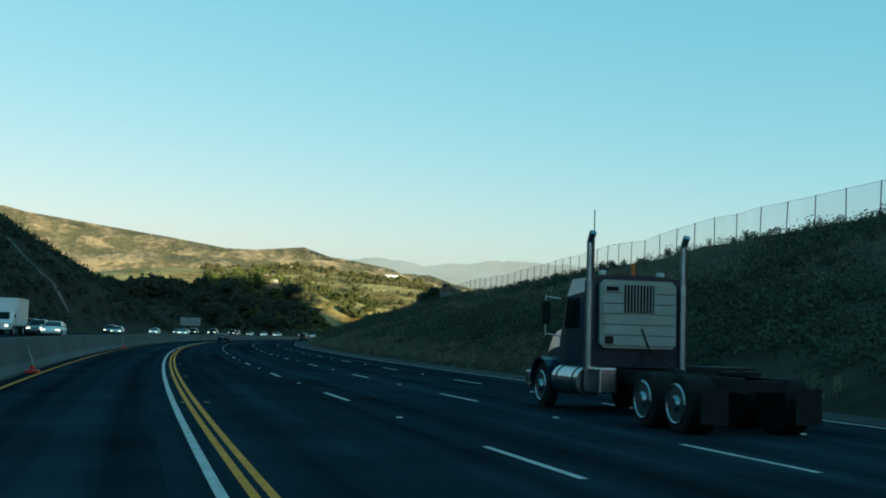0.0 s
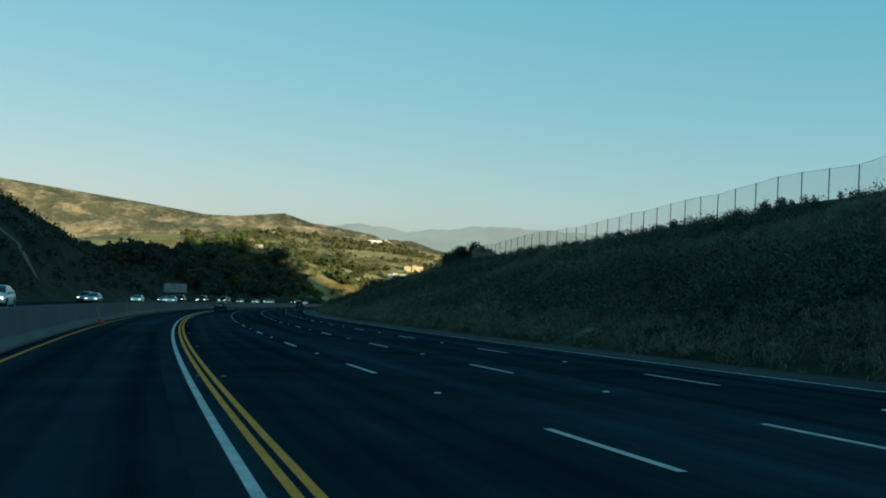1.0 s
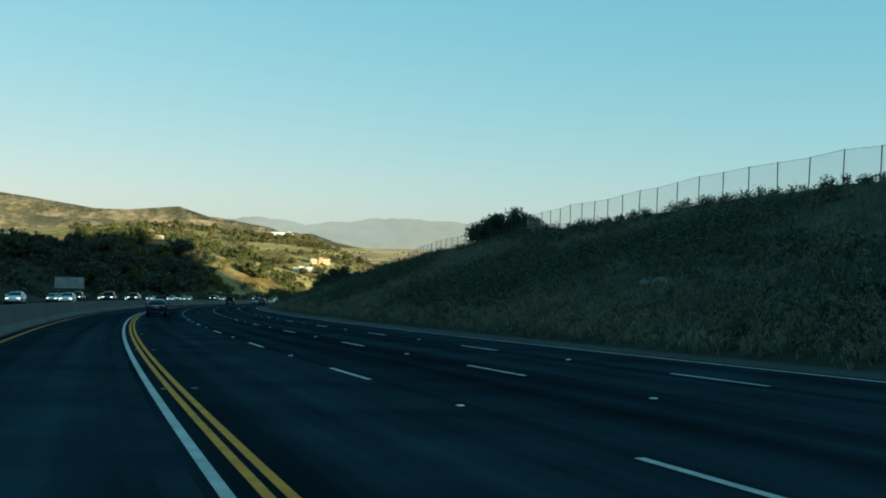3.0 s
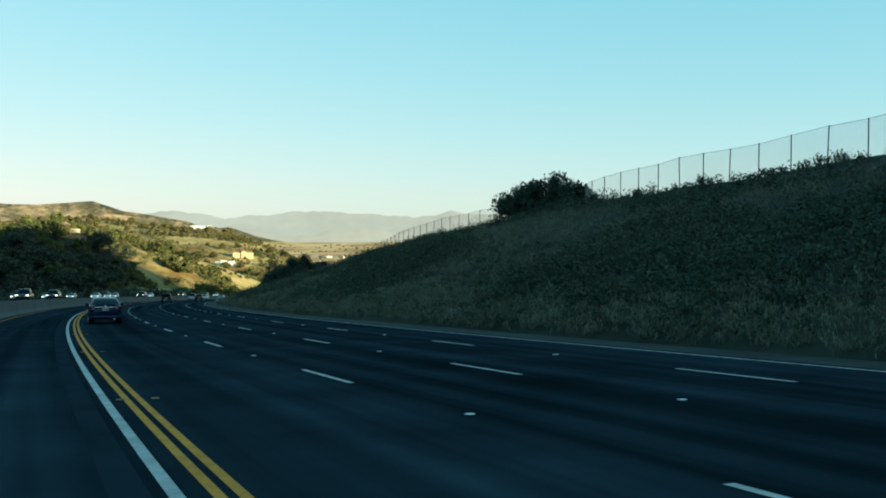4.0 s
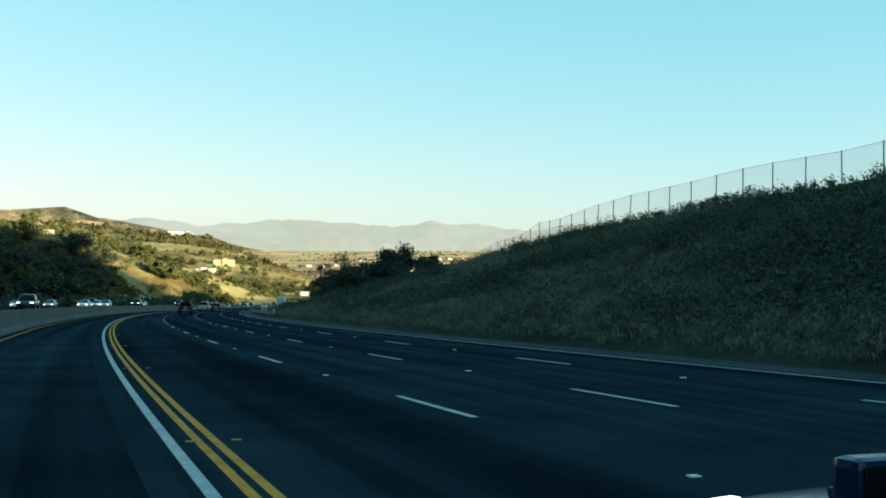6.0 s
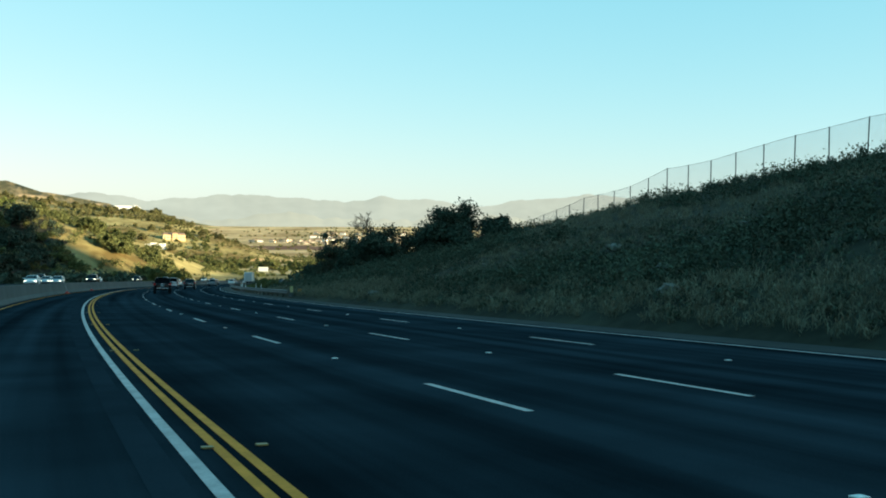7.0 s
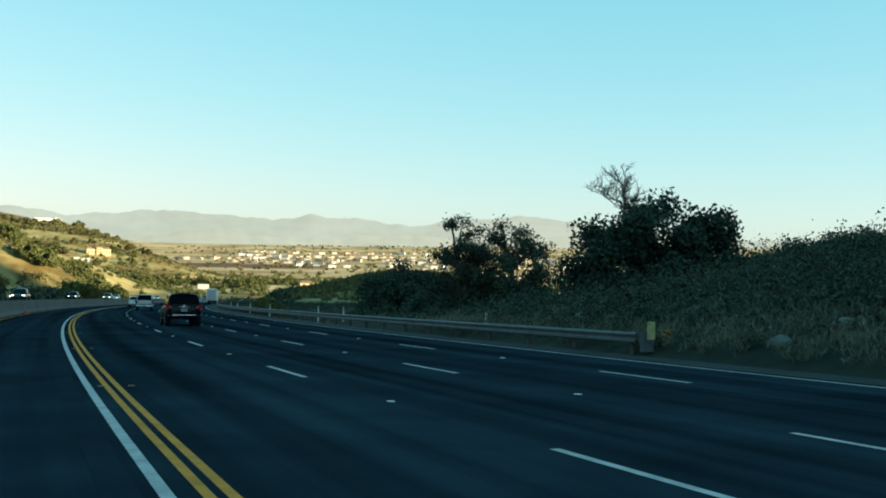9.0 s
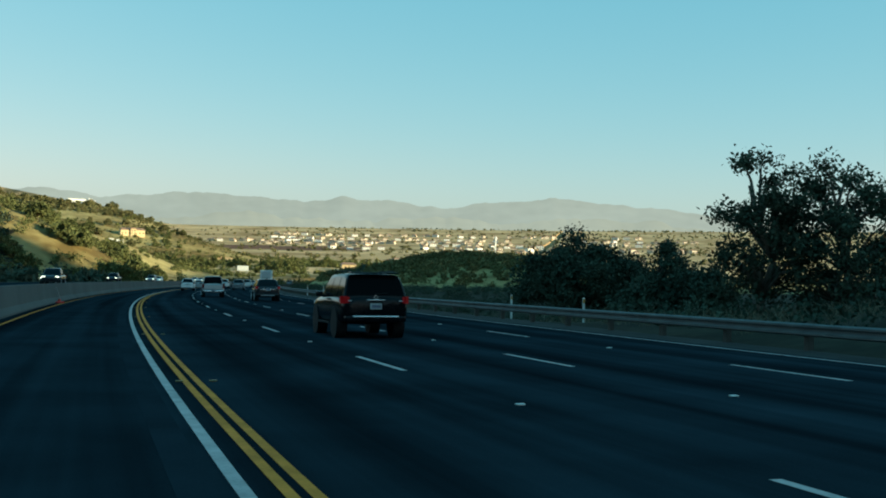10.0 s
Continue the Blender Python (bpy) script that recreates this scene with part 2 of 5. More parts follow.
def build_ground():
    ys = steps(-60, -1500, 8, 1.16)[::-1][:-1] + [float(v) for v in range(-60, 480, 4)] + steps(480, 3000, 5, 1.032)[:-1] + [3000.0 + 46 * i for i in range(41)]
    offs = steps(-30, -4200, 3, 1.075)[::-1] + [-25.0, -15.0, -4.4, -3.9, 0.0, 10.0, 16.5] + [17.2 + 1.5 * i for i in range(34)] + steps(70, 4600, 3.5, 1.065)
    bm = bmesh.new()
    rows = []
    for y in ys:
        ax = axis_x(y)
        rows.append([bm.verts.new((ax + o, y, height(ax + o, y))) for o in offs])
    for i in range(len(ys) - 1):
        for j in range(len(offs) - 1):
            f = bm.faces.new((rows[i][j], rows[i][j + 1], rows[i + 1][j + 1], rows[i + 1][j]))
            c = f.calc_center_median()
            f.smooth = True
            far = math.hypot(c.x, c.y)
            hill = c.z - lerp_table(VALLEY, far)
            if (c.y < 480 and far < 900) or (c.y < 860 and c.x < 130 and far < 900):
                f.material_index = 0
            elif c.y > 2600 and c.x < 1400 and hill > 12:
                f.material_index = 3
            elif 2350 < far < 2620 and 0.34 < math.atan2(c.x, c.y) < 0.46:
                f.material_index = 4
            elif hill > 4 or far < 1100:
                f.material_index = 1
            else:
                f.material_index = 2
    bm.transform(TILT)
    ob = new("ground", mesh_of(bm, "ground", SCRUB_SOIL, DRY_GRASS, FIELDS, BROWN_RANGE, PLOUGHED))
    tagged(ob, "dry grassy hills and a wide valley floor in evening light", "ground", kind="structure")


build_ground()

# ---- far ranges, haze painted in as glow: the backdrop ----
FAR_RANGE = [(8, 3.6), (10, 3.9), (12.4, 4.06), (13.4, 4.1), (15.3, 3.7), (16.4, 3.9), (17.6, 4.1), (19.5, 4.17), (21.9, 4.03), (24.2, 3.88), (25.6, 3.95), (26.6, 4.2), (27.2, 4.0), (28.9, 3.98),
             (31.5, 3.7), (32.4, 3.76), (34.2, 4.04), (36.9, 4.16), (39.4, 3.94), (42.3, 3.66), (45.7, 3.12), (47.9, 3.04), (56, 2.9), (75, 2.6)]
LOW_RANGE = [(8, 2.6), (14, 3.0), (18, 2.9), (22, 3.35), (25, 3.0), (28, 2.9), (31, 3.2), (34, 2.95), (38, 3.3), (41, 3.1), (44, 2.7), (48, 2.6), (56, 2.5), (75, 2.4)]


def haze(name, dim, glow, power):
    """Ridges as if behind miles of lit air: the haze is the ridges' own painted, uneven glow."""
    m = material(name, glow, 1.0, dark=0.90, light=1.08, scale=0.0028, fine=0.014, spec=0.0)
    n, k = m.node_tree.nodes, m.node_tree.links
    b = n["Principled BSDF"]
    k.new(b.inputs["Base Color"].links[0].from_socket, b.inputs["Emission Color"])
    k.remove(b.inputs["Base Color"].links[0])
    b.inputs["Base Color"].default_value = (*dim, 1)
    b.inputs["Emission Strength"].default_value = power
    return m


def build_far_range(profile, r0, r1, low, mat, rough, seed):
    rows = []
    for k in range(13):
        row = []
        for i in range(401):
            b = 8 + i * 0.17
            e = lerp_table(profile, b) + rough * noise.fractal(Vector((b * 0.9, seed, 0)), 1.0, 2.0, 5)
            t = k / 12
            r = r0 + (r1 - r0) * t + 40 * noise.fractal(Vector((b * 0.6, t * 3, seed)), 1.0, 2.0, 4) * (1 - t)
            z = r * math.tan(radians(low + (e - low) * t ** 0.8))
            row.append((r * math.sin(radians(b)), r * math.cos(radians(b)), z))
        rows.append(row)
    bm = sheet(rows)
    bm.transform(TILT)
    tagged(new("backdrop", mesh_of(bm, "backdrop", mat, smooth=True)), "grey mountain range beyond the valley, its haze painted as glow", "mountains", kind="structure")


build_far_range(FAR_RANGE, 4350, 4700, 2.2, haze("haze_glow_range", (0.02, 0.02, 0.02), (0.45, 0.425, 0.365), 0.50), 0.14, 0.5)
build_far_range(LOW_RANGE, 4120, 4330, 2.1, haze("haze_glow_foothills", (0.03, 0.03, 0.025), (0.45, 0.41, 0.335), 0.50), 0.22, 3.5)


# ---- carriageways ----
def strip(l0, l1, z, s0=-160.0, s1=800.0, step=4.0, across=1):
    n = int((s1 - s0) / step)
    return sheet([[road(s0 + (s1 - s0) * i / n, l0 + (l1 - l0) * j / across, z) for j in range(across + 1)] for i in range(n + 1)])


def with_uv(ob, l0, l1, s0=-160.0, s1=800.0, step=4.0, across=1):
    """The road's own coordinates (metres along, metres across) as a UV map."""
    n = int((s1 - s0) / step)
    uv = ob.data.uv_layers.new(name="UVMap")
    for p in ob.data.polygons:
        for li in p.loop_indices:
            v = ob.data.loops[li].vertex_index
            i, j = divmod(v, across + 1)
            uv.data[li].uv = (s0 + (s1 - s0) * i / n, l0 + (l1 - l0) * j / across)


def setting(name, bm, mat, label, category, smooth=False):
    bm.transform(TILT)
    return tagged(new(name, mesh_of(bm, name, mat, smooth=smooth)), label, category, kind="structure")


LANE_1, LANE_2, LANE_3, EDGE = 5.29, 8.68, 12.08, 15.0
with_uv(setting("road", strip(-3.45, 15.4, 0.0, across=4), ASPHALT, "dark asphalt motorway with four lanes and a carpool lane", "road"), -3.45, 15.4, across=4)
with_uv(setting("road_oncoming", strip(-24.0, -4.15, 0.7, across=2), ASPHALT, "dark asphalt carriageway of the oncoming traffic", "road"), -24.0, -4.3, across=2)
setting("pavement", strip(15.4, 17.4, -0.015), SHOULDER, "worn grey asphalt shoulder along the cut", "shoulder")
setting("pavement_oncoming", strip(-27.5, -24.0, 0.685), SHOULDER, "worn grey asphalt shoulder", "shoulder")
setting("lane_seam", strip(0.66, 0.97, 0.003), material("paler_asphalt", (0.023, 0.031, 0.039), 0.95, spec=0.0, dark=0.75, light=1.25, scale=0.6, fine=40, bump=0.3), "paler worn band of asphalt beside the white line", "road")
setting("line_white", strip(1.085, 1.205, 0.006), WHITE_PAINT, "solid white lane line", "road marking")
setting("line_yellow_inner", strip(1.40, 1.50, 0.006), YELLOW_PAINT, "solid yellow line of a double line", "road marking")
setting("line_yellow_outer", strip(1.585, 1.685, 0.006), YELLOW_PAINT, "solid yellow line of a double line", "road marking")
setting("line_yellow_edge", strip(-3.0, -2.88, 0.006), YELLOW_PAINT, "solid yellow edge line by the median barrier", "road marking")
setting("line_white_edge", strip(EDGE - 0.06, EDGE + 0.06, 0.006), WHITE_PAINT, "solid white edge line", "road marking")


def dashes(l, phase, s0, s1):
    n0 = math.ceil((s0 - phase) / 14.63)
    dash = thing("lane_line", kind="structure", label="broken white lane line", category="road marking")
    for n in range(n0, int((s1 - phase) / 14.63)):
        s = phase + 14.63 * n
        bm = sheet([[road(s + 3.66 * i / 2, l + w, 0.006) for w in (-0.06, 0.06)] for i in range(3)])
        bm.transform(TILT)
        part("dash", bm, WHITE_PAINT, dash)
    return dash


dashes(LANE_1, -2.86, -30, 640)
dashes(LANE_2, -2.41, -30, 640)
dashes(LANE_3, -6.02, -30, 640)


# ---- median barrier ----
def build_barrier():
    profile = [(-3.42, -0.05), (-3.42, 0.08), (-3.58, 0.33), (-3.70, 1.18), (-3.94, 1.18), (-4.06, 0.33), (-4.16, 0.2), (-4.16, -0.05)]
    n = 240
    bm = sheet([[road(-160 + 4.0 * i, l, z) for l, z in profile] for i in range(n + 1)])
    bm.transform(TILT)
    tagged(new("median_barrier", mesh_of(bm, "median_barrier", CONCRETE)), "long grey concrete median barrier between the carriageways", "barrier", kind="structure")


build_barrier()


# ---- the chain-link fence on the crest ----
def chain_link():
    m = bpy.data.materials.new("chain_link")
    m.use_nodes = True
    n, k = m.node_tree.nodes, m.node_tree.links
    b, out = n["Principled BSDF"], n["Material Output"]
    b.inputs["Base Color"].default_value, b.inputs["Roughness"].default_value, b.inputs["Metallic"].default_value = (0.25, 0.26, 0.26, 1), 0.5, 0.6
    clear, mix, pos = n.new("ShaderNodeBsdfTransparent"), n.new("ShaderNodeMixShader"), n.new("ShaderNodeTexCoord")
    wires = []
    for turn in (45, -45):
        w, mp, gt = n.new("ShaderNodeTexWave"), n.new("ShaderNodeMapping"), n.new("ShaderNodeMath")
        mp.inputs["Rotation"].default_value = (0, radians(turn), 0)
        w.inputs["Scale"].default_value, w.wave_profile = 4.0, "TRI"
        gt.operation = "GREATER_THAN"
        gt.inputs[1].default_value = 0.9
        k.new(pos.outputs["Object"], mp.inputs["Vector"])
        k.new(mp.outputs["Vector"], w.inputs["Vector"])
        k.new(w.outputs["Fac"], gt.inputs[0])
        wires.append(gt)
    most = n.new("ShaderNodeMath")
    most.operation = "MAXIMUM"
    k.new(wires[0].outputs[0], most.inputs[0])
    k.new(wires[1].outputs[0], most.inputs[1])
    k.new(most.outputs[0], mix.inputs[0])
    k.new(clear.outputs[0], mix.inputs[1])
    k.new(b.outputs[0], mix.inputs[2])
    k.new(mix.outputs[0], out.inputs["Surface"])
    return m


def ground_at(s, l):
    p = road(s, l)
    p.z = height(p.x, p.y)
    return p


def build_fence():
    fence = thing("fence", label="chain-link fence with dark steel posts along the crest", category="fence")
    post = bmesh.new()
    rod(post, (0, 0, -0.6), (0, 0, 2.05), 0.036, n=8)
    post = mesh_of(post, "post", FENCE_STEEL)
    link = chain_link()
    places = [ground_at(20 + 3.3 * i, 41 + 0.6 * math.sin(i * 0.23) + 7.5 * math.exp(-((20 + 3.3 * i - 222.5) / 8.0) ** 2)) for i in range(93)]
    for i, p in enumerate(places):
        q = TILT @ p
        part("post", post, None, fence).matrix_basis = pose(q.x, q.y, q.z, random.uniform(-1.5, 1.5), random.uniform(-1.5, 1.5), 0)
    top, net = bmesh.new(), bmesh.new()
    for a, b in zip(places, places[1:]):
        rod(top, a + Vector((0, 0, 2.0)), b + Vector((0, 0, 2.0)), 0.012, n=5)
    part("top_rail", top, FENCE_STEEL, fence).data.transform(TILT)
    rows = [[p + Vector((0, 0, 0.02)) for p in places], [p + Vector((0, 0, 1.98)) for p in places]]
    net = sheet(rows)
    net.transform(TILT)
    part("wire_mesh", net, link, fence, "thin see-through wire mesh")


build_fence()


# ---- guard rail on the outside of the bend ----
REFLECT_YELLOW = material("yellow_marker", (0.42, 0.36, 0.15), 0.5, scale=6, fine=60)
def build_guard_rail():
    rail = thing("guard_rail", label="galvanised steel guard rail on timber posts beside the shoulder", category="guard rail")
    profile = [(-0.02, 0.32), (0.05, 0.36), (0.05, 0.41), (-0.02, 0.46), (-0.02, 0.50), (0.05, 0.55), (0.05, 0.60), (-0.02, 0.64)]
    s0, s1 = 311.4, 700.0
    n = int((s1 - s0) / 3.8)
    bm = sheet([[road(s0 + (s1 - s0) * i / n, 16.75 - a, z + 0.02) for a, z in profile] for i in range(n + 1)])
    bm.transform(TILT)
    beam = part("beam", bm, STEEL, rail)
    beam.modifiers.new("thick", "SOLIDIFY").thickness = 0.006
    bm = bmesh.new()
    box(bm, -0.08, 0.08, -0.1, 0.1, -0.35, 0.66, 0.01)
    post = mesh_of(bm, "rail_post", TIMBER)
    for i in range(0, n):
        part("rail_post", post, None, rail).matrix_basis = on_road(s0 + 3.8 * i + 0.5, 16.96)
    bm = bmesh.new()
    rod(bm, (0, 0, 0.1), (0, 0, 0.68), 0.2, n=14, caps=False)
    part("end_shoe", bm, STEEL, rail).matrix_basis = on_road(311.2, 17.0)
    bm = bmesh.new()
    box(bm, -0.13, 0.13, -0.24, -0.215, 0.46, 0.98, 0.01)
    part("end_plate", bm, REFLECT_YELLOW, rail, "pale yellow reflective plate").matrix_basis = on_road(311.2, 17.0)


build_guard_rail()

REFLECT_ORANGE = material("orange_marker", (0.55, 0.22, 0.03), 0.5, scale=6, fine=60)
BLACK_PAINT = material("black_paint", (0.015, 0.015, 0.016), 0.5, scale=5, fine=50)
AMBER = material("dull_amber", (0.22, 0.15, 0.05), 0.6, scale=6, fine=60)
WHITE_PLASTIC = material("white_plastic", (0.72, 0.72, 0.68), 0.5, dark=0.8, light=1.1, scale=5, fine=50)


def build_marker():
    mark = thing("object_marker", on_road(311.4, 17.75), "orange marker panel with black stripes beside the guard rail", "road sign")
    bm = bmesh.new()
    rod(bm, (0, 0, -0.2), (0, 0, 0.95), 0.03)
    part("post", bm, STEEL, mark)
    bm = bmesh.new()
    box(bm, -0.16, 0.16, -0.04, -0.025, 0.22, 0.74, 0.006)
    panel = part("panel", bm, REFLECT_ORANGE, mark)
    for i in range(3):
        bm = bmesh.new()
        vs = [bm.verts.new(p) for p in ((-0.15, -0.045, 0.37 + 0.15 * i), (0.15, -0.045, 0.24 + 0.15 * i), (0.15, -0.045, 0.31 + 0.15 * i), (-0.15, -0.045, 0.44 + 0.15 * i))]
        bm.faces.new(vs)
        part("stripe", bm, BLACK_PAINT, panel)


build_marker()


def build_delineators():
    post = thing("delineator_post", on_road(271.1, 19.3), "slim white plastic roadside post with a reflector", "roadside post", "white posts beside the shoulder")
    bm = bmesh.new()
    box(bm, -0.05, 0.05, -0.02, 0.02, -1.2, 0.95, 0.012)
    part("stake", bm, WHITE_PLASTIC, post)
    bm = bmesh.new()
    box(bm, -0.04, 0.04, -0.026, -0.02, 0.72, 0.9)
    part("reflector", bm, material("amber_reflector", (0.5, 0.25, 0.05), 0.25, scale=20, fine=90), post)
    for s, l in ((329, 19.0), (357, 19.0), (366, 19.0), (392, 18.8), (410, 18.6), (250, 19.3), (430, 18.5), (450, 18.5)):
        copy_thing(post, on_road(s, l, 0.05, random.uniform(-8, 8)))


build_delineators()


# ---- knocked-over lane posts by the median barrier ----
SIGN_BACK = material("grey_sign_back", (0.33, 0.34, 0.33), 0.55, 0.3, scale=1, fine=12)
RED_PLASTIC = material("red_plastic", (0.55, 0.03, 0.02), 0.5, scale=8, fine=60)


def build_lane_posts():
    post = thing("lane_post", on_road(40, -3.22), "bent white plastic lane post on a red rubber foot", "lane post", "lane posts by the median barrier")
    bm = bmesh.new()
    box(bm, -0.24, 0.24, -0.22, 0.22, 0.0, 0.10, 0.03)
    rod(bm, (0, 0, 0.10), (0.02, 0, 0.24), 0.10, 0.07, n=12)
    part("foot", bm, RED_PLASTIC, post, "red rubber foot")
    bm = bmesh.new()
    for i, (a, b) in enumerate((((0.02, 0, 0.22), (-0.05, 0.0, 0.5)), ((-0.05, 0, 0.5), (-0.22, 0, 0.92)))):
        rod(bm, a, b, 0.03, n=10)
    part("tube", bm, SIGN_BACK, post)
    for s, turn in ((100, 20), (352, -15), (386, 30)):
        copy_thing(post, on_road(s, -3.22, 0.0, turn))


build_lane_posts()


# ---- raised markers on the lines ----
def build_markers():
    bm = bmesh.new()
    box(bm, -0.055, 0.055, -0.05, 0.05, 0, 0.018, 0.006)
    white = mesh_of(bm, "raised_marker", WHITE_PLASTIC)
    bm = bmesh.new()
    box(bm, -0.055, 0.055, -0.05, 0.05, 0, 0.018, 0.006)
    amber = mesh_of(bm, "raised_marker", AMBER)
    row = thing("raised_marker_row", label="raised square reflective markers along the lane lines", category="road marker", kind="structure")
    for n in range(0, 34):
        for l, ph, me in ((LANE_1, -2.86, white), (LANE_2, -2.41, white), (LANE_3, -6.02, white), (1.36, 1.1, amber), (1.86, 1.1, amber)):
            part("raised_marker", me, None, row).matrix_basis = on_road(ph + 9.14 + 14.63 * n, l, 0.004)


build_markers()


# ---- foliage ----
rng = np.random.default_rng(7)


def cards(points, sizes, slim=0.55, corners=4, upright=False):
    """Verts and faces: a small leaf-shaped card at each point, turned at random."""
    n = len(points)
    u = rng.normal(size=(n, 3))
    if upright:
        u[:, 2] = 1.2 + np.abs(u[:, 2])
    u /= np.linalg.norm(u, axis=1)[:, None]
    v = np.cross(u, rng.normal(size=(n, 3)))
    v /= np.linalg.norm(v, axis=1)[:, None]
    s = np.asarray(sizes).reshape(-1, 1)
    u, v = u * s, v * s * slim
    if corners == 3:
        q = np.stack([points - u, points + 0.9 * u + v, points + 0.7 * u - v], 1)
        return q.reshape(-1, 3), np.arange(3 * n).reshape(-1, 3)
    q = np.stack([points - u, points - 0.2 * u + v, points + u, points - 0.2 * u - v], 1)
    return q.reshape(-1, 3), np.arange(4 * n).reshape(-1, 4)


def mesh_from(name, verts, faces, mat):
    me = bpy.data.meshes.new(name)
    me.from_pydata(np.asarray(verts, float).tolist(), [], np.asarray(faces).tolist())
    me.materials.append(mat)
    return me


def clump(center, radii, n, low=0.55):
    """Points in the outer part of an uneven ball."""
    d = rng.normal(size=(n, 3))
    d /= np.linalg.norm(d, axis=1)[:, None]
    r = rng.uniform(low, 1.0, size=(n, 1)) * (1 + 0.25 * np.sin(d[:, :1] * 5 + center[0]) * np.cos(d[:, 1:2] * 6 + center[1]))
    return np.asarray(center) + d * r * np.asarray(radii)


# leaf colours carry the light: darker, bluer for shade, brighter on sunlit hills
LEAF_SHADED = material("shaded_leaves", (0.052, 0.068, 0.046), 0.75, dark=0.6, light=1.35, scale=0.2, fine=2, island=True, spec=0.08)
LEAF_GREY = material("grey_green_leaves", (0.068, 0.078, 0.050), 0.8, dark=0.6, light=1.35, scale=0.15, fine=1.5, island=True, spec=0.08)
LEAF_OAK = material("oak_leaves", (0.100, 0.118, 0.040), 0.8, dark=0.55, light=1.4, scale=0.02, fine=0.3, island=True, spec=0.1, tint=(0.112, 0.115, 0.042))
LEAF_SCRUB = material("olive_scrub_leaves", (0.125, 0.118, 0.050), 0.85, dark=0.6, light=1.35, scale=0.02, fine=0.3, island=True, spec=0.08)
LEAF_SUNLIT = material("sunlit_green_leaves", (0.125, 0.145, 0.042), 0.8, dark=0.6, light=1.3, scale=0.05, fine=0.5, island=True, spec=0.1)
LEAF_DRY = material("dry_stalks", (0.165, 0.148, 0.098), 0.9, dark=0.6, light=1.3, scale=0.4, fine=4, island=True, spec=0.2)
BARK = material("bark", (0.10, 0.075, 0.055), 0.9, scale=2, fine=14, bump=0.6)


def limb(bm, a, b, r0, r1):
    rod(bm, a, b, r0, r1, n=6)


def twigs(out, r, base, way, length, thick, depth):
    """A bare, crooked branch that forks into finer ones: adds (start, end, thickness, thickness) to out."""
    p, d = Vector(base), Vector(way).normalized()
    for i in range(4):
        d = (d + Vector((r.uniform(-1, 1), r.uniform(-1, 1), r.uniform(-0.35, 0.75))) * 0.42).normalized()
        q = p + d * length / 4
        out.append((p, q, thick * (1 - 0.2 * i), thick * (0.8 - 0.2 * i) + 0.002))
        if depth:
            for _ in range(2):
                side = (d * 0.5 + Vector((r.uniform(-1, 1), r.uniform(-1, 1), r.uniform(-0.3, 0.8)))).normalized()
                twigs(out, r, q, side, length * r.uniform(0.38, 0.6), thick * 0.5, depth - 1)
        p = q


def prisms(segments):
    """Verts and faces of tapered three-sided rods."""
    verts, faces = [], []
    for a, b, r0, r1 in segments:
        d = (b - a).normalized()
        u = d.orthogonal().normalized()
        v = d.cross(u)
        n = len(verts)
        for c, rad in ((a, r0), (b, r1)):
            for k in range(3):
                verts.append(c + (u * math.cos(2.0944 * k) + v * math.sin(2.0944 * k)) * rad)
        faces += [(n + k, n + (k + 1) % 3, n + 3 + (k + 1) % 3, n + 3 + k) for k in range(3)]
    return verts, faces


def grow(t, high, wide, seed, leaf, crowns, leaves, size, bare=0, low=0.12, puff=1.0, corners=4, stem=0.022):
    """Gives the thing t a tapered trunk, limbs and a domed crown of leaf clumps; bare: crooked leafless branches on top."""
    r = random.Random(seed)
    bm = bmesh.new()
    pts, sz = [], []
    knots = [Vector((0, 0, -0.8))]
    for i in range(1, 5):
        knots.append(Vector((r.uniform(-0.12, 0.12) * high * 0.2 * i, r.uniform(-0.12, 0.12) * high * 0.2 * i, high * 0.16 * i)))
    for i, (a, b) in enumerate(zip(knots, knots[1:])):
        limb(bm, a, b, stem * high * (1 - 0.18 * i), stem * high * (1 - 0.18 * (i + 1)))
    for i in range(crowns):
        ang = 2.4 * i + r.uniform(-0.4, 0.4)
        out = math.sqrt(r.uniform(0.0, 1.0)) * 0.92
        roof = math.sqrt(1 - 0.86 * out * out) * r.uniform(0.78, 0.93)
        z = high * (low + (roof - low) * r.uniform(0.0, 1.0) ** 0.55)
        e = Vector((math.cos(ang) * out * wide * 0.5, math.sin(ang) * out * wide * 0.5, z))
        k = knots[max(1, min(4, int(z / high / 0.2)))]
        mid = (k + e) / 2 + Vector((0, 0, 0.05 * high))
        limb(bm, k, mid, 0.009 * high, 0.006 * high)
        limb(bm, mid, e, 0.006 * high, 0.002 * high)
        cr = (0.55 * high + 0.45 * wide) * r.uniform(0.075, 0.15) * puff
        pts.append(clump(e, (cr * 1.25, cr * 1.25, cr), leaves, 0.15))
        sz.append(rng.uniform(size * 0.6, size * 1.4, leaves))
    part("trunk", bm, BARK, t, smooth=True)
    for i in range(bare):
        side, sticks = (-1) ** i, []
        twigs(sticks, r, Vector((-wide * 0.26 + 0.1 * wide * i, 0, high * 0.72)), (0.75 * side - 0.25, r.uniform(-0.3, 0.3), 0.75), high * 0.29, 0.011 * high, 3)
        part("bare_branch", mesh_from("bare_branch", *prisms(sticks), BARK), None, t, "leafless twiggy branch")
    v, f = cards(np.concatenate(pts), np.concatenate(sz), corners=corners)
    part("crown", mesh_from("crown", v, f, leaf), None, t)
    return t


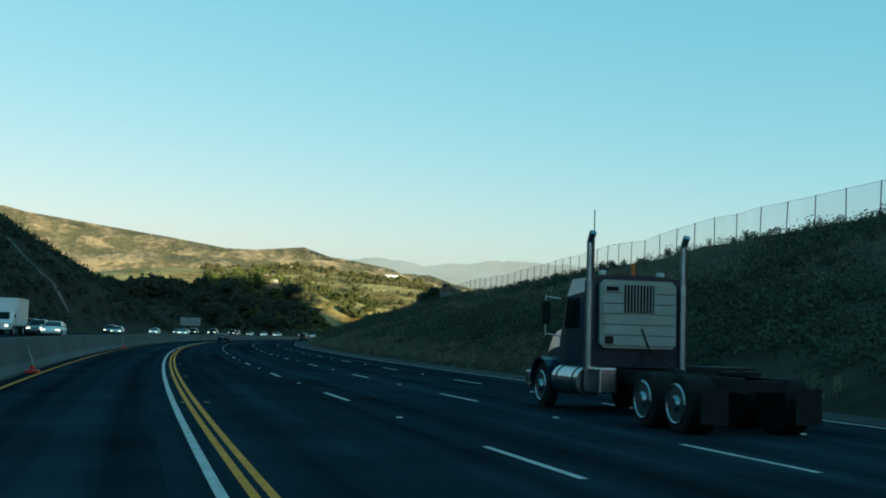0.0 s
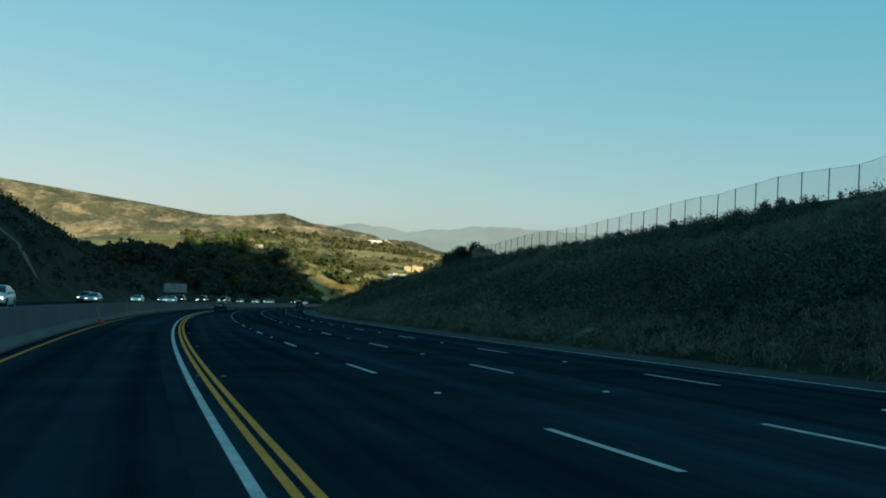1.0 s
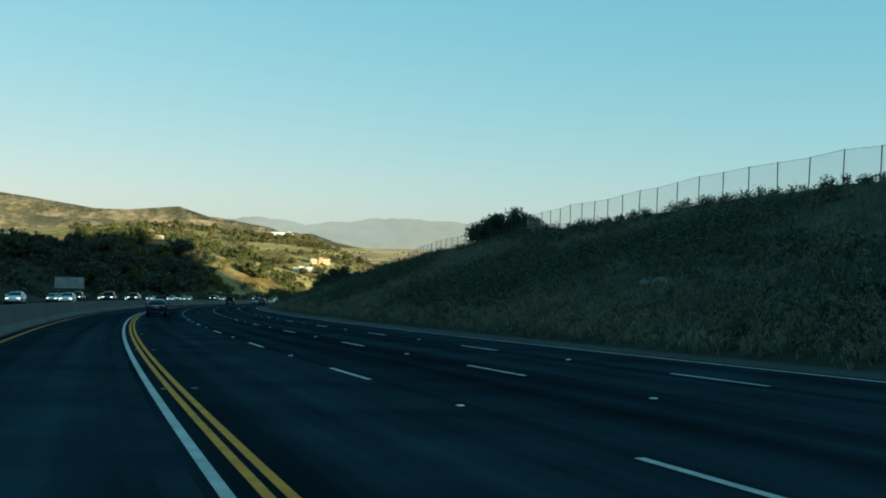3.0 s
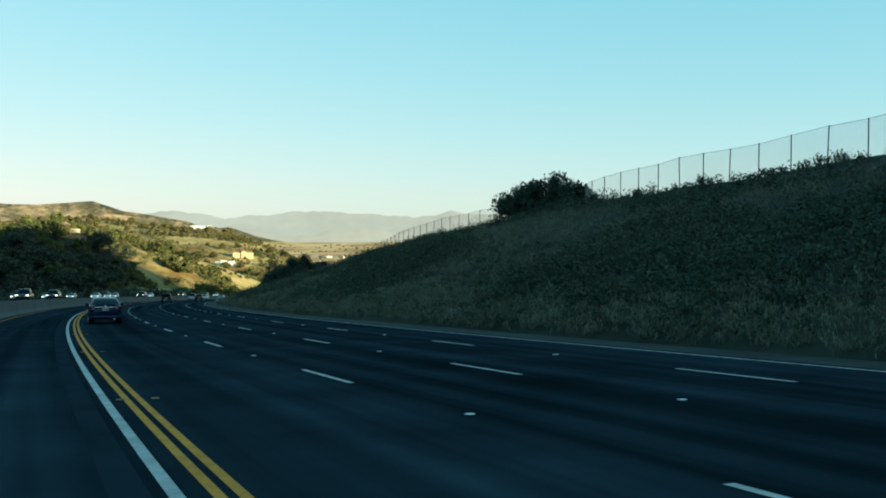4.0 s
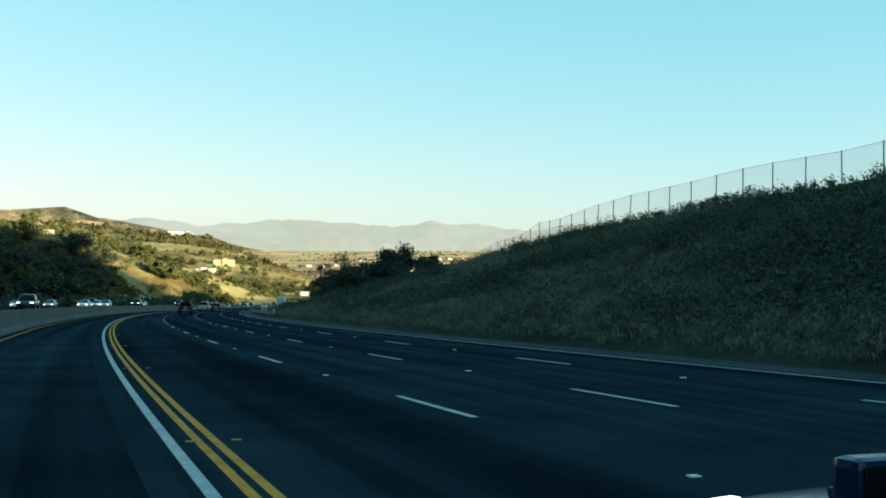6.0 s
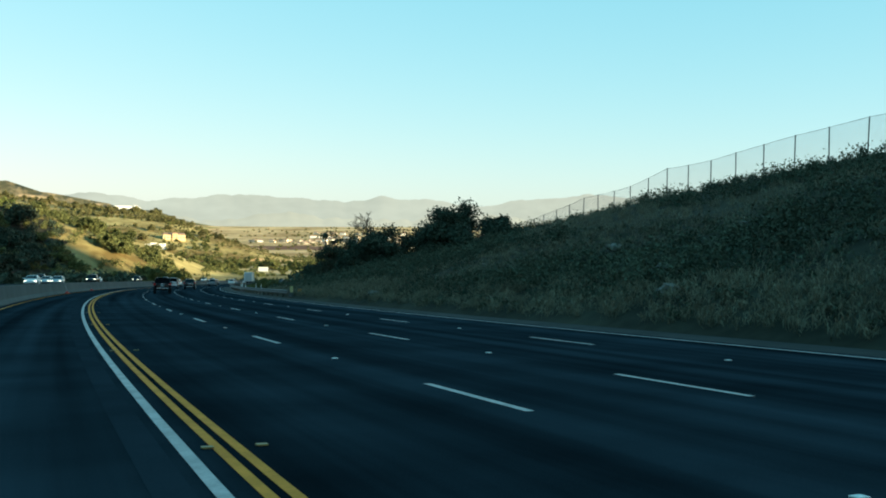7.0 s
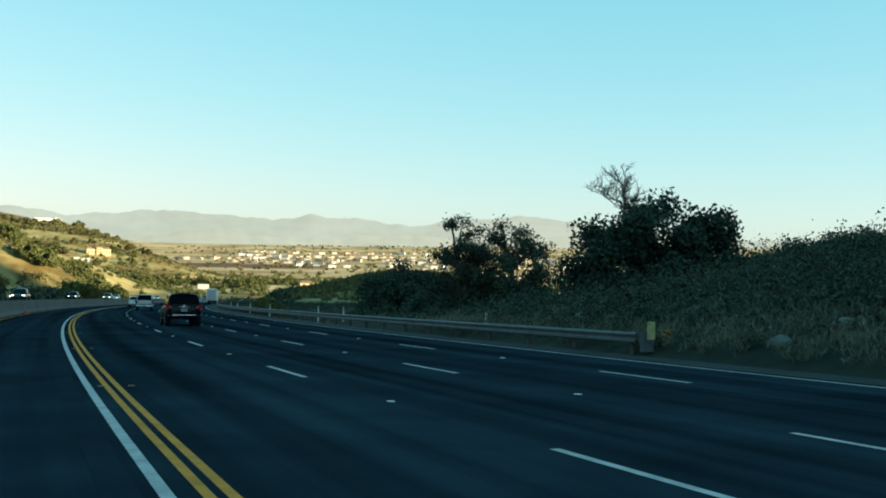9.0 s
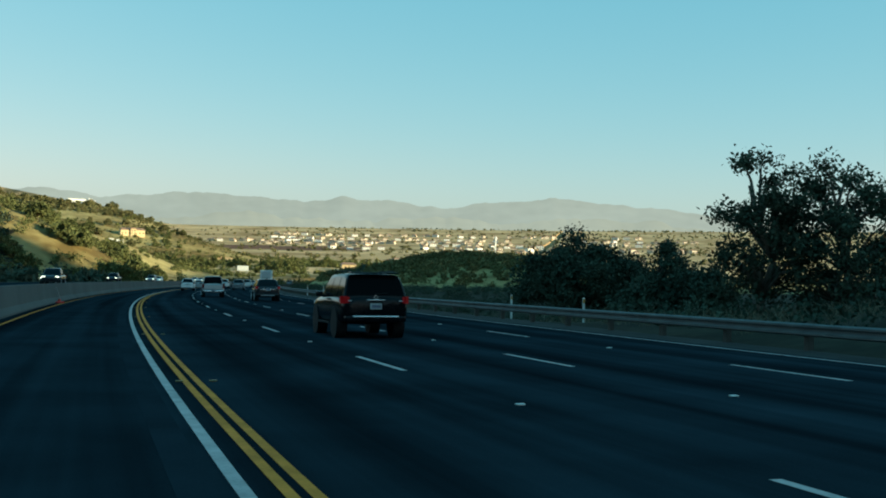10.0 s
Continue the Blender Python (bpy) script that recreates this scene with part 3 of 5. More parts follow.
def tree(name, s, l, high, wide, label, seed, leaf, crowns, leaves=420, size=0.16, base=None, **kw):
    """A tree near the road, s metres along it and l metres to the right of its axis."""
    p = ground_at(s, l)
    if base is not None:
        p.z = base
    q = TILT @ p
    t = thing(name, pose(q.x, q.y, q.z), label, "tree", "trees beside the guard rail")
    return grow(t, high, wide, seed, leaf, crowns, leaves, size, **kw)


tree("oak_tree", 306.8, 31.0, 5.2, 9.6, "broad dark-leaved oak on the end of the cut", 3, LEAF_SHADED, 46, 760, 0.12, base=2.7, low=0.05)
tree("oak_tree", 222.5, 43.5, 5.4, 10.0, "low bushy oak on the crest by the fence", 6, LEAF_SHADED, 70, 560, 0.13, base=7.3, low=0.0, puff=1.2)
tree("oak_tree", 333, 30.0, 7.2, 10.6, "dark-leaved oak with bare crooked branches on top", 8, LEAF_SHADED, 54, 760, 0.12, base=0.4, bare=2, low=0.05)
tree("pepper_tree", 357, 31.2, 8.8, 7.4, "loose tree with open airy branches", 11, LEAF_GREY, 66, 230, 0.10, base=-0.6, puff=0.8)
tree("pepper_tree", 357.5, 27.6, 10.2, 4.6, "slim tall tree with open airy branches", 12, LEAF_GREY, 44, 200, 0.10, base=-0.6, puff=0.8)
tree("pepper_tree", 388, 31.0, 8.0, 8.8, "rounded dense tree behind the guard rail", 14, LEAF_SHADED, 52, 760, 0.12, base=-1.6, low=0.02, puff=1.1)
tree("pepper_tree", 391, 38.0, 7.3, 9.0, "rounded dense tree behind the guard rail", 17, LEAF_SHADED, 50, 760, 0.12, base=-1.9, low=0.02, puff=1.1)
tree("oak_tree", 345, 33.5, 5.0, 9.0, "low dark-leaved tree behind the guard rail", 19, LEAF_SHADED, 32, 700, 0.12, base=-0.6, low=0.02)
tree("oak_tree", 372, 31.0, 5.0, 8.4, "low dark-leaved tree behind the guard rail", 23, LEAF_SHADED, 30, 700, 0.12, base=-1.6, low=0.02)
tree("oak_tree", 440, 22.5, 3.6, 6.0, "small olive-green tree by the roadside", 29, LEAF_OAK, 22, 420, 0.16, base=-1.8, low=0.0)
tree("oak_tree", 452, 24.0, 3.8, 6.4, "small olive-green tree by the roadside", 31, LEAF_OAK, 22, 420, 0.16, base=-2.0, low=0.0)


def scrub(name, spots, label, leaf, per, size, squash=0.7, slim=0.7, upright=False):
    """Many shrubs, as one mass: spots of (x, y, radius) on the tilted plane."""
    pts, sz = [], []
    for x, y, rad in spots:
        z = height(x, y)
        for _ in range(2):
            c = (x + rng.uniform(-0.5, 0.5) * rad, y + rng.uniform(-0.5, 0.5) * rad, z + rad * squash * rng.uniform(0.25, 0.6))
            pts.append(clump(c, (rad * 0.8, rad * 0.8, rad * squash), per // 2, 0.3))
        sz.append(rng.uniform(size * 0.6, size * 1.4, per // 2 * 2) * (0.6 + 0.4 * rad / size / 6 if rad > 5 else 1))
    v, f = cards(np.concatenate(pts), np.concatenate(sz), slim, 3, upright)
    v = v @ np.array(TILT.to_3x3()).T
    tagged(new(name, mesh_from(name, v, f, leaf)), label, "shrubs", kind="stuff")


def on_cut(n, l0, l1, r0, r1, s0=-10, s1=335, patch=0):
    """Spots on the cut; patch 1: in the thickets, -1: in the clearings between them, 0: everywhere."""
    out = []
    while len(out) < n:
        s, l = rng.uniform(s0, s1), rng.uniform(l0, l1)
        p = road(s, l)
        v = noise.fractal(Vector((s * 0.035, l * 0.11, 7)), 1.0, 2.0, 3) + rng.uniform(-0.16, 0.16)
        if patch * v > -0.05 or not patch:
            out.append((p.x, p.y, rng.uniform(r0, r1)))
    return out


scrub("chaparral", on_cut(3700, 19.5, 36.8, 0.45, 1.3, 25, 335, 1), "dark grey-green shrubs covering the shaded cut slope", LEAF_GREY, 90, 0.072, 0.72, 0.6)
scrub("brush", on_cut(2400, 18.4, 39, 0.3, 0.75, 15, 335, 1), "dark low brush on the shaded cut slope", LEAF_SHADED, 70, 0.066, 0.7, 0.6)
scrub("dry_weeds", on_cut(7200, 17.6, 40, 0.25, 0.6, 25, 335, -1), "straw-coloured dry weeds on the cut slope", LEAF_DRY, 34, 0.11, 0.8, 0.12, True)
scrub("foot_shrubs", on_cut(1900, 17.5, 29, 0.22, 0.6, 60, 325), "low grey-green shrubs at the foot of the cut", LEAF_GREY, 64, 0.06, 0.7, 0.6)
scrub("verge_grass", on_cut(6400, 17.3, 20.8, 0.15, 0.42, 40, 335), "dry grass along the edge of the shoulder", LEAF_DRY, 30, 0.11, 0.8, 0.14, True)
scrub("crest_shrubs", on_cut(420, 38.5, 42, 0.3, 0.6, 25), "ragged shrubs along the fence", LEAF_SHADED, 90, 0.07, 1.0)


def belt(n, s0, s1, l0, l1, r0, r1):
    out = []
    for _ in range(n):
        p = road(rng.uniform(s0, s1), rng.uniform(l0, l1))
        out.append((p.x, p.y, rng.uniform(r0, r1)))
    return out


scrub("roadside_brush", belt(2100, 318, 560, 19.2, 74, 0.5, 1.4), "dark brush below the guard rail", LEAF_SHADED, 110, 0.095)
scrub("verge_weeds", belt(1900, 305, 450, 17.8, 40, 0.25, 0.6), "dry weeds behind the guard rail", LEAF_DRY, 40, 0.11, 0.8, 0.12, True)
scrub("mound_brush", [(275 + rng.normal() * 36, 640 + rng.normal() * 24, rng.uniform(0.8, 2.4)) for _ in range(1500)], "olive brush on a low mound", LEAF_SCRUB, 80, 0.42)


# ---- rocks at the foot of the cut ----
ROCK = material("pale_rock", (0.15, 0.142, 0.125), 0.9, dark=0.6, light=1.35, scale=1.2, fine=9, bump=0.8, spec=0.1)


def rock(seed):
    t = thing("rock", label="pale weathered rock lying at the foot of the cut", category="rock", group="rocks on the cut")
    bm = bmesh.new()
    bmesh.ops.create_icosphere(bm, subdivisions=2, radius=0.5)
    for v in bm.verts:
        k = 1 + 0.5 * noise.noise(v.co * 2.1 + Vector((seed, 0, 0))) + 0.2 * noise.noise(v.co * 5.0 + Vector((0, seed, 0)))
        v.co = Vector((v.co.x * 1.3, v.co.y, v.co.z * 0.7)) * k
    part("stone", bm, ROCK, t)
    return t


rocks = [rock(1.7), rock(4.2), rock(8.9)]
for i in range(40):
    s, l = random.uniform(70, 330), 18.2 + 9 * random.random() ** 2.2
    q = TILT @ ground_at(s, l)
    m = pose(q.x, q.y, q.z + 0.05, random.uniform(-15, 15), random.uniform(-15, 15), random.uniform(0, 360))
    t = rocks[i] if i < 3 else copy_thing(rocks[i % 3], m)
    t.matrix_basis = m @ Matrix.Scale(random.uniform(0.2, 0.75), 4)


# ---- woods and shrubs on the hills ----
def on_hill(n, x0, x1, y0, y1, r0, r1, least=6.0, clumpy=0.0, freq=0.012):
    out = []
    tries = 0
    while len(out) < n and tries < 40 * n:
        tries += 1
        x, y = rng.uniform(x0, x1), rng.uniform(y0, y1)
        if noise.noise(Vector((x * freq, y * freq, 11))) < clumpy + rng.uniform(-0.25, 0.25):
            continue
        off = x - axis_x(y)
        if -30 < off < 30 and y < 950:
            continue
        if height(x, y) > least:
            out.append((x, y, rng.uniform(r0, r1)))
    return out


PAVILION = (104, 838)


def clear_of_pavilion(spots):
    """Leaves out what would stand in front of the pavilion."""
    return [p for p in spots if not (abs(p[0] - PAVILION[0] + (PAVILION[1] - p[1]) * 0.11) < 11 and 755 < p[1] < 846)]


scrub("hill_wood", clear_of_pavilion(on_hill(900, -200, 140, 480, 890, 2.0, 4.2, -3.0, -0.5)), "undergrowth of the wood on the hill above the road", LEAF_SHADED, 120, 0.62, 0.8)
scrub("slope_wood", on_hill(420, -130, 60, 330, 640, 1.5, 3.6, 0.5, -0.3, 0.03), "dark shrubs at the foot of the shaded hill", LEAF_SHADED, 150, 0.4, 0.9)


def wood_kinds(name, leaf, label, group, seeds, high, wide, leaves=72):
    out = []
    for k in seeds:
        t = thing(name, label=label, category="tree", group=group)
        out.append(grow(t, high * (0.85 + 0.1 * (k % 4)), wide * (0.85 + 0.12 * (k % 3)), k, leaf, 30, leaves, 0.62, low=0.06, puff=1.2, corners=3))
    return out


def plant(kinds, spots):
    """Puts the kinds, and then copies of them, on the spots (x, y, size)."""
    for i, (x, y, k) in enumerate(spots):
        q = TILT @ Vector((x, y, height(x, y) - 0.3))
        m = pose(q.x, q.y, q.z, 0, 0, random.uniform(0, 360))
        t = kinds[i] if i < len(kinds) else copy_thing(kinds[i % len(kinds)], m)
        t.matrix_basis = m @ Matrix.Scale(k, 4)


def stand(n, x0, x1, y0, y1, k0, k1, least, apart, keep=None):
    """Spots for trees, apart metres from one another at least."""
    out, tries = [], 0
    while len(out) < n and tries < 60 * n:
        tries += 1
        x, y = rng.uniform(x0, x1), rng.uniform(y0, y1)
        off = x - axis_x(y)
        if (-31 < off < 31 and y < 950) or height(x, y) < least or (keep and not keep(x, y)):
            continue
        if all(math.hypot(x - a, y - b) > apart for a, b, _ in out):
            out.append((x, y, rng.uniform(k0, k1)))
    return out


shade = wood_kinds("oak_tree", LEAF_SHADED, "dark oak in the shaded wood on the hill", "oaks on the hill", (41, 42, 43, 44), 12.5, 12.5)
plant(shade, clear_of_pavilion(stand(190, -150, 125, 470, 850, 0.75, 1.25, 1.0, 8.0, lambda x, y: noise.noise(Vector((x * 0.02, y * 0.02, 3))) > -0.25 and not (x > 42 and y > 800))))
# these leaves are brightened in colour to look sunlit
green = wood_kinds("tall_tree", LEAF_SUNLIT, "tall sunlit green tree behind the pavilion", "trees behind the pavilion", (51, 52, 53), 13.0, 13.0, 170)
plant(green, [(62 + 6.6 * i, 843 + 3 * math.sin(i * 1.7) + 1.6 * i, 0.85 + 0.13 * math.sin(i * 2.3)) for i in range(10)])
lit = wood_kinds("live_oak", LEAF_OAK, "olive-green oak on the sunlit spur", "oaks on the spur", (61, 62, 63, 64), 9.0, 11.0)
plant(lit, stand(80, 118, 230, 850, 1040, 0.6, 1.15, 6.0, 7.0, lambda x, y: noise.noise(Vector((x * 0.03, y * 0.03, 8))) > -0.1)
      + stand(46, 60, 190, 700, 930, 0.6, 1.1, 0.3, 7.0) + stand(40, 300, 620, 1080, 1330, 0.7, 1.2, 0.3, 9.0)
      + stand(18, 330, 480, 1240, 1500, 0.7, 1.2, 6.0, 12.0))
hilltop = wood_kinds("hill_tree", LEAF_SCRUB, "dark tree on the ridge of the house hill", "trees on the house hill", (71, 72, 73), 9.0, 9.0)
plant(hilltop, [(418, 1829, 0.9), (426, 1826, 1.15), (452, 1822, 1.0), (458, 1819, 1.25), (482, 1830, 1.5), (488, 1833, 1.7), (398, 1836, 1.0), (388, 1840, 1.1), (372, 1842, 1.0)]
      + stand(60, 120, 560, 1760, 1850, 0.6, 1.15, 60.0, 9.0) + stand(30, 330, 640, 1500, 1760, 0.7, 1.1, 12.0, 14.0, lambda x, y: noise.noise(Vector((x * 0.012, y * 0.012, 4))) > -0.05))


DRAIN_KNOTS = [(-5.9, 230.0), (-8.5, 229.0), (-10.6, 227.5), (-12.7, 226.0), (-15.0, 226.0), (-17.5, 228.0), (-20.0, 231.0), (-22.8, 236.0)]
DRAIN_PATH = [(a[0] + (b[0] - a[0]) * i / 5, a[1] + (b[1] - a[1]) * i / 5) for a, b in zip(DRAIN_KNOTS, DRAIN_KNOTS[1:]) for i in range(5)]


def on_bank(n):
    out = []
    while len(out) < n:
        y = rng.uniform(70, 430)
        x = axis_x(y) + rng.uniform(-80, -28.5)
        # no brush near the drain, so it stays in the camera's view
        if min(math.hypot(x - u, y - v) for u, v in DRAIN_PATH) < 3.4:
            continue
        if noise.noise(Vector((x * 0.05, y * 0.05, 9))) + rng.uniform(-0.5, 0.5) > -0.3:
            out.append((x, y, rng.uniform(0.7, 2.0)))
    return out


scrub("cut_brush", on_bank(4200), "dark shrubs on the steep shaded bank", LEAF_SHADED, 36, 0.3, 0.8)
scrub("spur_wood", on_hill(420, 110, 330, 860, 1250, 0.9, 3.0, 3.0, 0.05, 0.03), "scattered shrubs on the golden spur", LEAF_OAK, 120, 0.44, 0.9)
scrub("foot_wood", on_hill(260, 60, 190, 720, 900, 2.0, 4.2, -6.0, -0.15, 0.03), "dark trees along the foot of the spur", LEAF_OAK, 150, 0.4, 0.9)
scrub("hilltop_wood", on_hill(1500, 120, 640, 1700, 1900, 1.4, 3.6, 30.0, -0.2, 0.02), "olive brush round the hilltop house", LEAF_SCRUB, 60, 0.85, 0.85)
scrub("hillside_shrubs", on_hill(620, 160, 690, 1250, 1760, 1.4, 4.2, 5.0, 0.08, 0.014), "rows of shrubs on the golden hillside", LEAF_OAK, 100, 0.75, 0.85)
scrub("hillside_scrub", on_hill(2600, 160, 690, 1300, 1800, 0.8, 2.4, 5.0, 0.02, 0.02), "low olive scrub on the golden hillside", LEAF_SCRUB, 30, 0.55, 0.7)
scrub("roadside_thicket", on_hill(420, 260, 700, 960, 1480, 1.6, 4.2, -8.0, -0.05, 0.012), "olive thickets where the motorway leaves the hills", LEAF_OAK, 80, 0.75, 0.85)
# valley trees take the paler scrub leaf colour to stand in for haze
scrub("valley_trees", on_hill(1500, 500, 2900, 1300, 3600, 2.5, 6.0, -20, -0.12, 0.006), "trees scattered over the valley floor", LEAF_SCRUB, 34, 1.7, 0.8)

# ---- houses ----
STUCCO = material("cream_stucco", (0.62, 0.52, 0.40), 0.9, dark=0.85, light=1.1, scale=0.3, fine=3)
STUCCO_WHITE = material("white_stucco", (0.80, 0.78, 0.72), 0.9, dark=0.9, light=1.05, scale=0.3, fine=3)
STUCCO_YELLOW = material("ochre_stucco", (0.70, 0.52, 0.28), 0.9, dark=0.85, light=1.1, scale=0.3, fine=3)
ROOF_TILE = material("clay_roof_tiles", (0.27, 0.17, 0.11), 0.85, scale=0.5, fine=4, bump=0.5)
WINDOW_GLASS = material("dark_window_glass", (0.03, 0.035, 0.04), 0.08, grain=False)


def gable(bm, x0, x1, y0, y1, z0, z1, over=0.5):
    """A pitched roof with its ridge along x."""
    ym = (y0 + y1) / 2
    a = [(x0 - over, y0 - over, z0), (x1 + over, y0 - over, z0), (x1 + over, y1 + over, z0), (x0 - over, y1 + over, z0), (x0 + 1.2, ym, z1), (x1 - 1.2, ym, z1)]
    v = [bm.verts.new(p) for p in a]
    for f in ((0, 1, 5, 4), (2, 3, 4, 5), (1, 2, 5), (3, 0, 4), (3, 2, 1, 0)):
        bm.faces.new([v[i] for i in f])


def house(name, wings, wall, label, category="house", group=""):
    """wings: (x0, x1, y0, y1, eaves height, ridge height); windows on the long fronts."""
    h = thing(name, label=label, category=category, group=group)
    bm = bmesh.new()
    for x0, x1, y0, y1, e, r in wings:
        box(bm, x0, x1, y0, y1, -3.0, e)
    w = part("wall", bm, wall, h)
    for x0, x1, y0, y1, e, r in wings:
        bm = bmesh.new()
        if r > e + 0.6:
            gable(bm, x0, x1, y0, y1, e + 0.004, r)
            part("roof", bm, ROOF_TILE, h)
        else:
            box(bm, x0 - 0.15, x1 + 0.15, y0 - 0.15, y1 + 0.15, e + 0.004, e + 0.5, 0.05)
            part("parapet", bm, wall, h)
        n = max(2, int((x1 - x0) / 3.6))
        for storey in range(max(1, int(e / 3.0))):
            for i in range(n):
                bm = bmesh.new()
                c = x0 + (x1 - x0) * (i + 0.5) / n
                box(bm, c - 0.7, c + 0.7, y0 - 0.06, y0 + 0.02, 0.9 + 3 * storey, 2.3 + 3 * storey)
                part("window", bm, WINDOW_GLASS, w)
    return h


def put(ob, x, y, turn=0.0, lift=0.0):
    p = TILT @ Vector((x, y, height(x, y) + lift))
    ob.matrix_basis = pose(p.x, p.y, p.z, 0, 0, turn)
    return ob


put(house("hilltop_house", [(-19, 4, -7, 7, 8, 8.2), (4, 17, -5, 8, 6.4, 6.6), (-14, -4, -9, -6.9, 6, 6.2), (8, 13, -7, -4.9, 9, 9.2)], STUCCO_WHITE, "large white flat-roofed house on the hilltop", "house"), 447, 1838, -8, 1.0)
put(house("villa", [(-14, 13, -5, 6, 5.0, 7.6), (-3, 3, -6.6, -4.9, 6.4, 8.2)], STUCCO_YELLOW, "ochre villa with a tiled roof on the hillside", "house"), 431, 1562, -8, 1.0)
white = house("villa", [(-8, 0, -5, 5, 6, 6.2), (0, 9, -6, 4, 8, 8.2), (4, 8, -7.4, -5.9, 4, 4.2)], STUCCO_WHITE, "white cubic villa with stepped flat roofs on the hillside", "house", "white villas on the hillside")
put(white, 386, 1508, -14, 0.5)
put(copy_thing(white, Matrix()), 399, 1514, -30, -0.5).matrix_basis @= Matrix.Scale(0.7, 4)
white.matrix_basis @= Matrix.Scale(0.8, 4)
hall = house("yellow_hall", [(-4.5, 4.5, -4, 4, 3.6, 5.0)], STUCCO_YELLOW, "plain ochre hall with a low roof", "building")
p = TILT @ Vector((371, 930, 8.6))
hall.matrix_basis = pose(p.x, p.y, p.z, 0, 0, -20)

kinds = [house("town_house", [(-7, 5, -5, 5, 5.5, 8.0), (5, 9, -6.5, 3, 3, 5)], STUCCO, "cream stucco house with a clay-tiled roof in the valley", "house", "valley houses"),
         house("town_house", [(-8, 8, -5, 5, 6, 8.5)], STUCCO_WHITE, "white stucco house with a clay-tiled roof in the valley", "house", "valley houses"),
         house("town_house", [(-11, 0, -5, 5, 3.2, 5.5), (0, 10, -6, 5, 6, 8.3)], STUCCO, "long cream stucco house in the valley", "house", "valley houses")]
spots = []
for dist, b0, b1, gap in ((1720, 25, 33, 30), (1840, 26, 38, 34), (2250, 27, 40, 30), (2500, 24, 41, 27), (2700, 21, 36, 24), (2880, 19, 40, 24), (3150, 20, 42, 28), (3400, 22, 40, 34)):
    b = b0 + random.uniform(0, 0.5)
    while b < b1:
        b += math.degrees(random.uniform(0.7, 1.3) * gap / dist)
        if noise.noise(Vector((b * 0.3, dist * 0.0035, 5))) > -0.18:
            rr = dist + random.uniform(-22, 22) + 30 * math.sin(b * 0.9)
            spots.append((rr * math.sin(radians(b)), rr * math.cos(radians(b))))
random.shuffle(spots)
for i, (x, y) in enumerate(spots[:285]):
    h = kinds[i] if i < 3 else copy_thing(kinds[i % 3], Matrix())
    put(h, x, y, random.uniform(-50, 10), 0.3)
    h.matrix_basis = h.matrix_basis @ Matrix.Scale(random.uniform(0.75, 1.05), 4)


# ---- pavilion on the wooded hill ----
def pavilion():
    g = thing("pavilion", label="small open pavilion with a peaked roof on the wooded hill", category="pavilion")
    bm = bmesh.new()
    for i in range(6):
        a = math.pi / 3 * i
        rod(bm, (3 * math.cos(a), 3 * math.sin(a), -1), (3 * math.cos(a), 3 * math.sin(a), 3.2), 0.18)
    part("column_ring", bm, TIMBER, g)
    bm = bmesh.new()
    rod(bm, (0, 0, 3.2), (0, 0, 5.6), 4.2, 0.15, n=6)
    part("roof", bm, ROOF_TILE, g)
    bm = bmesh.new()
    box(bm, -9, 9, -4.5, -4.0, -3, 0.9, 0.05)
    part("retaining_wall", bm, STUCCO, g, "cream retaining wall")
    p = TILT @ Vector((104, 838, 42.0))
    g.matrix_basis = pose(p.x, p.y, p.z, 0, 0, -8)


pavilion()


# ---- signs and mast ----


def sign(name, wide, high, legs, face, label, bars=0):
    sg = thing(name, label=label, category="road sign")
    bm = bmesh.new()
    box(bm, -wide / 2, wide / 2, -0.05, 0.05, legs, legs + high, 0.03)
    p = part("panel", bm, face, sg)
    for i in range(bars):
        bm = bmesh.new()
        z = legs + high * (i + 0.7) / (bars + 0.4)
        box(bm, -wide * 0.4, wide * (0.38 - 0.12 * (i % 2)), -0.07, -0.055, z - high * 0.05, z + high * 0.05)
        part("lettering_bar", bm, WHITE_PLASTIC, p)
    for x in (-wide * 0.35, wide * 0.35):
        bm = bmesh.new()
        rod(bm, (x, 0.12, -3), (x, 0.12, legs + high * 0.9), 0.12)
        part("leg", bm, STEEL, sg)
    return sg


p = TILT @ Vector((20.5, 345, 0.3))
sign("oncoming_sign", 6.1, 2.4, 3.2, SIGN_BACK, "large grey back of a sign facing the oncoming traffic").matrix_basis = pose(p.x, p.y, p.z, 0, 0, -10)
p = TILT @ Vector((287, 900, 0.5))
sign("motorway_sign", 6.4, 2.9, 6.3, WHITE_PLASTIC, "white roadside panel on two steel legs").matrix_basis = pose(p.x, p.y, p.z, 0, 0, -25)


def mast():
    m = thing("mast", label="tall white pole rising over the valley trees", category="mast")
    bm = bmesh.new()
    rod(bm, (0, 0, -2), (0, 0, 24), 1.3, 0.9, n=12)
    part("pole", bm, WHITE_PLASTIC, m)
    bm = bmesh.new()
    rod(bm, (0, 0, 17.5), (0, 0, 23), 1.7, 1.7, n=12)
    part("antenna_shroud", bm, WHITE_PLASTIC, m)
    p = TILT @ Vector((969, 1600, 45))
    m.matrix_basis = pose(p.x, p.y, p.z)


mast()


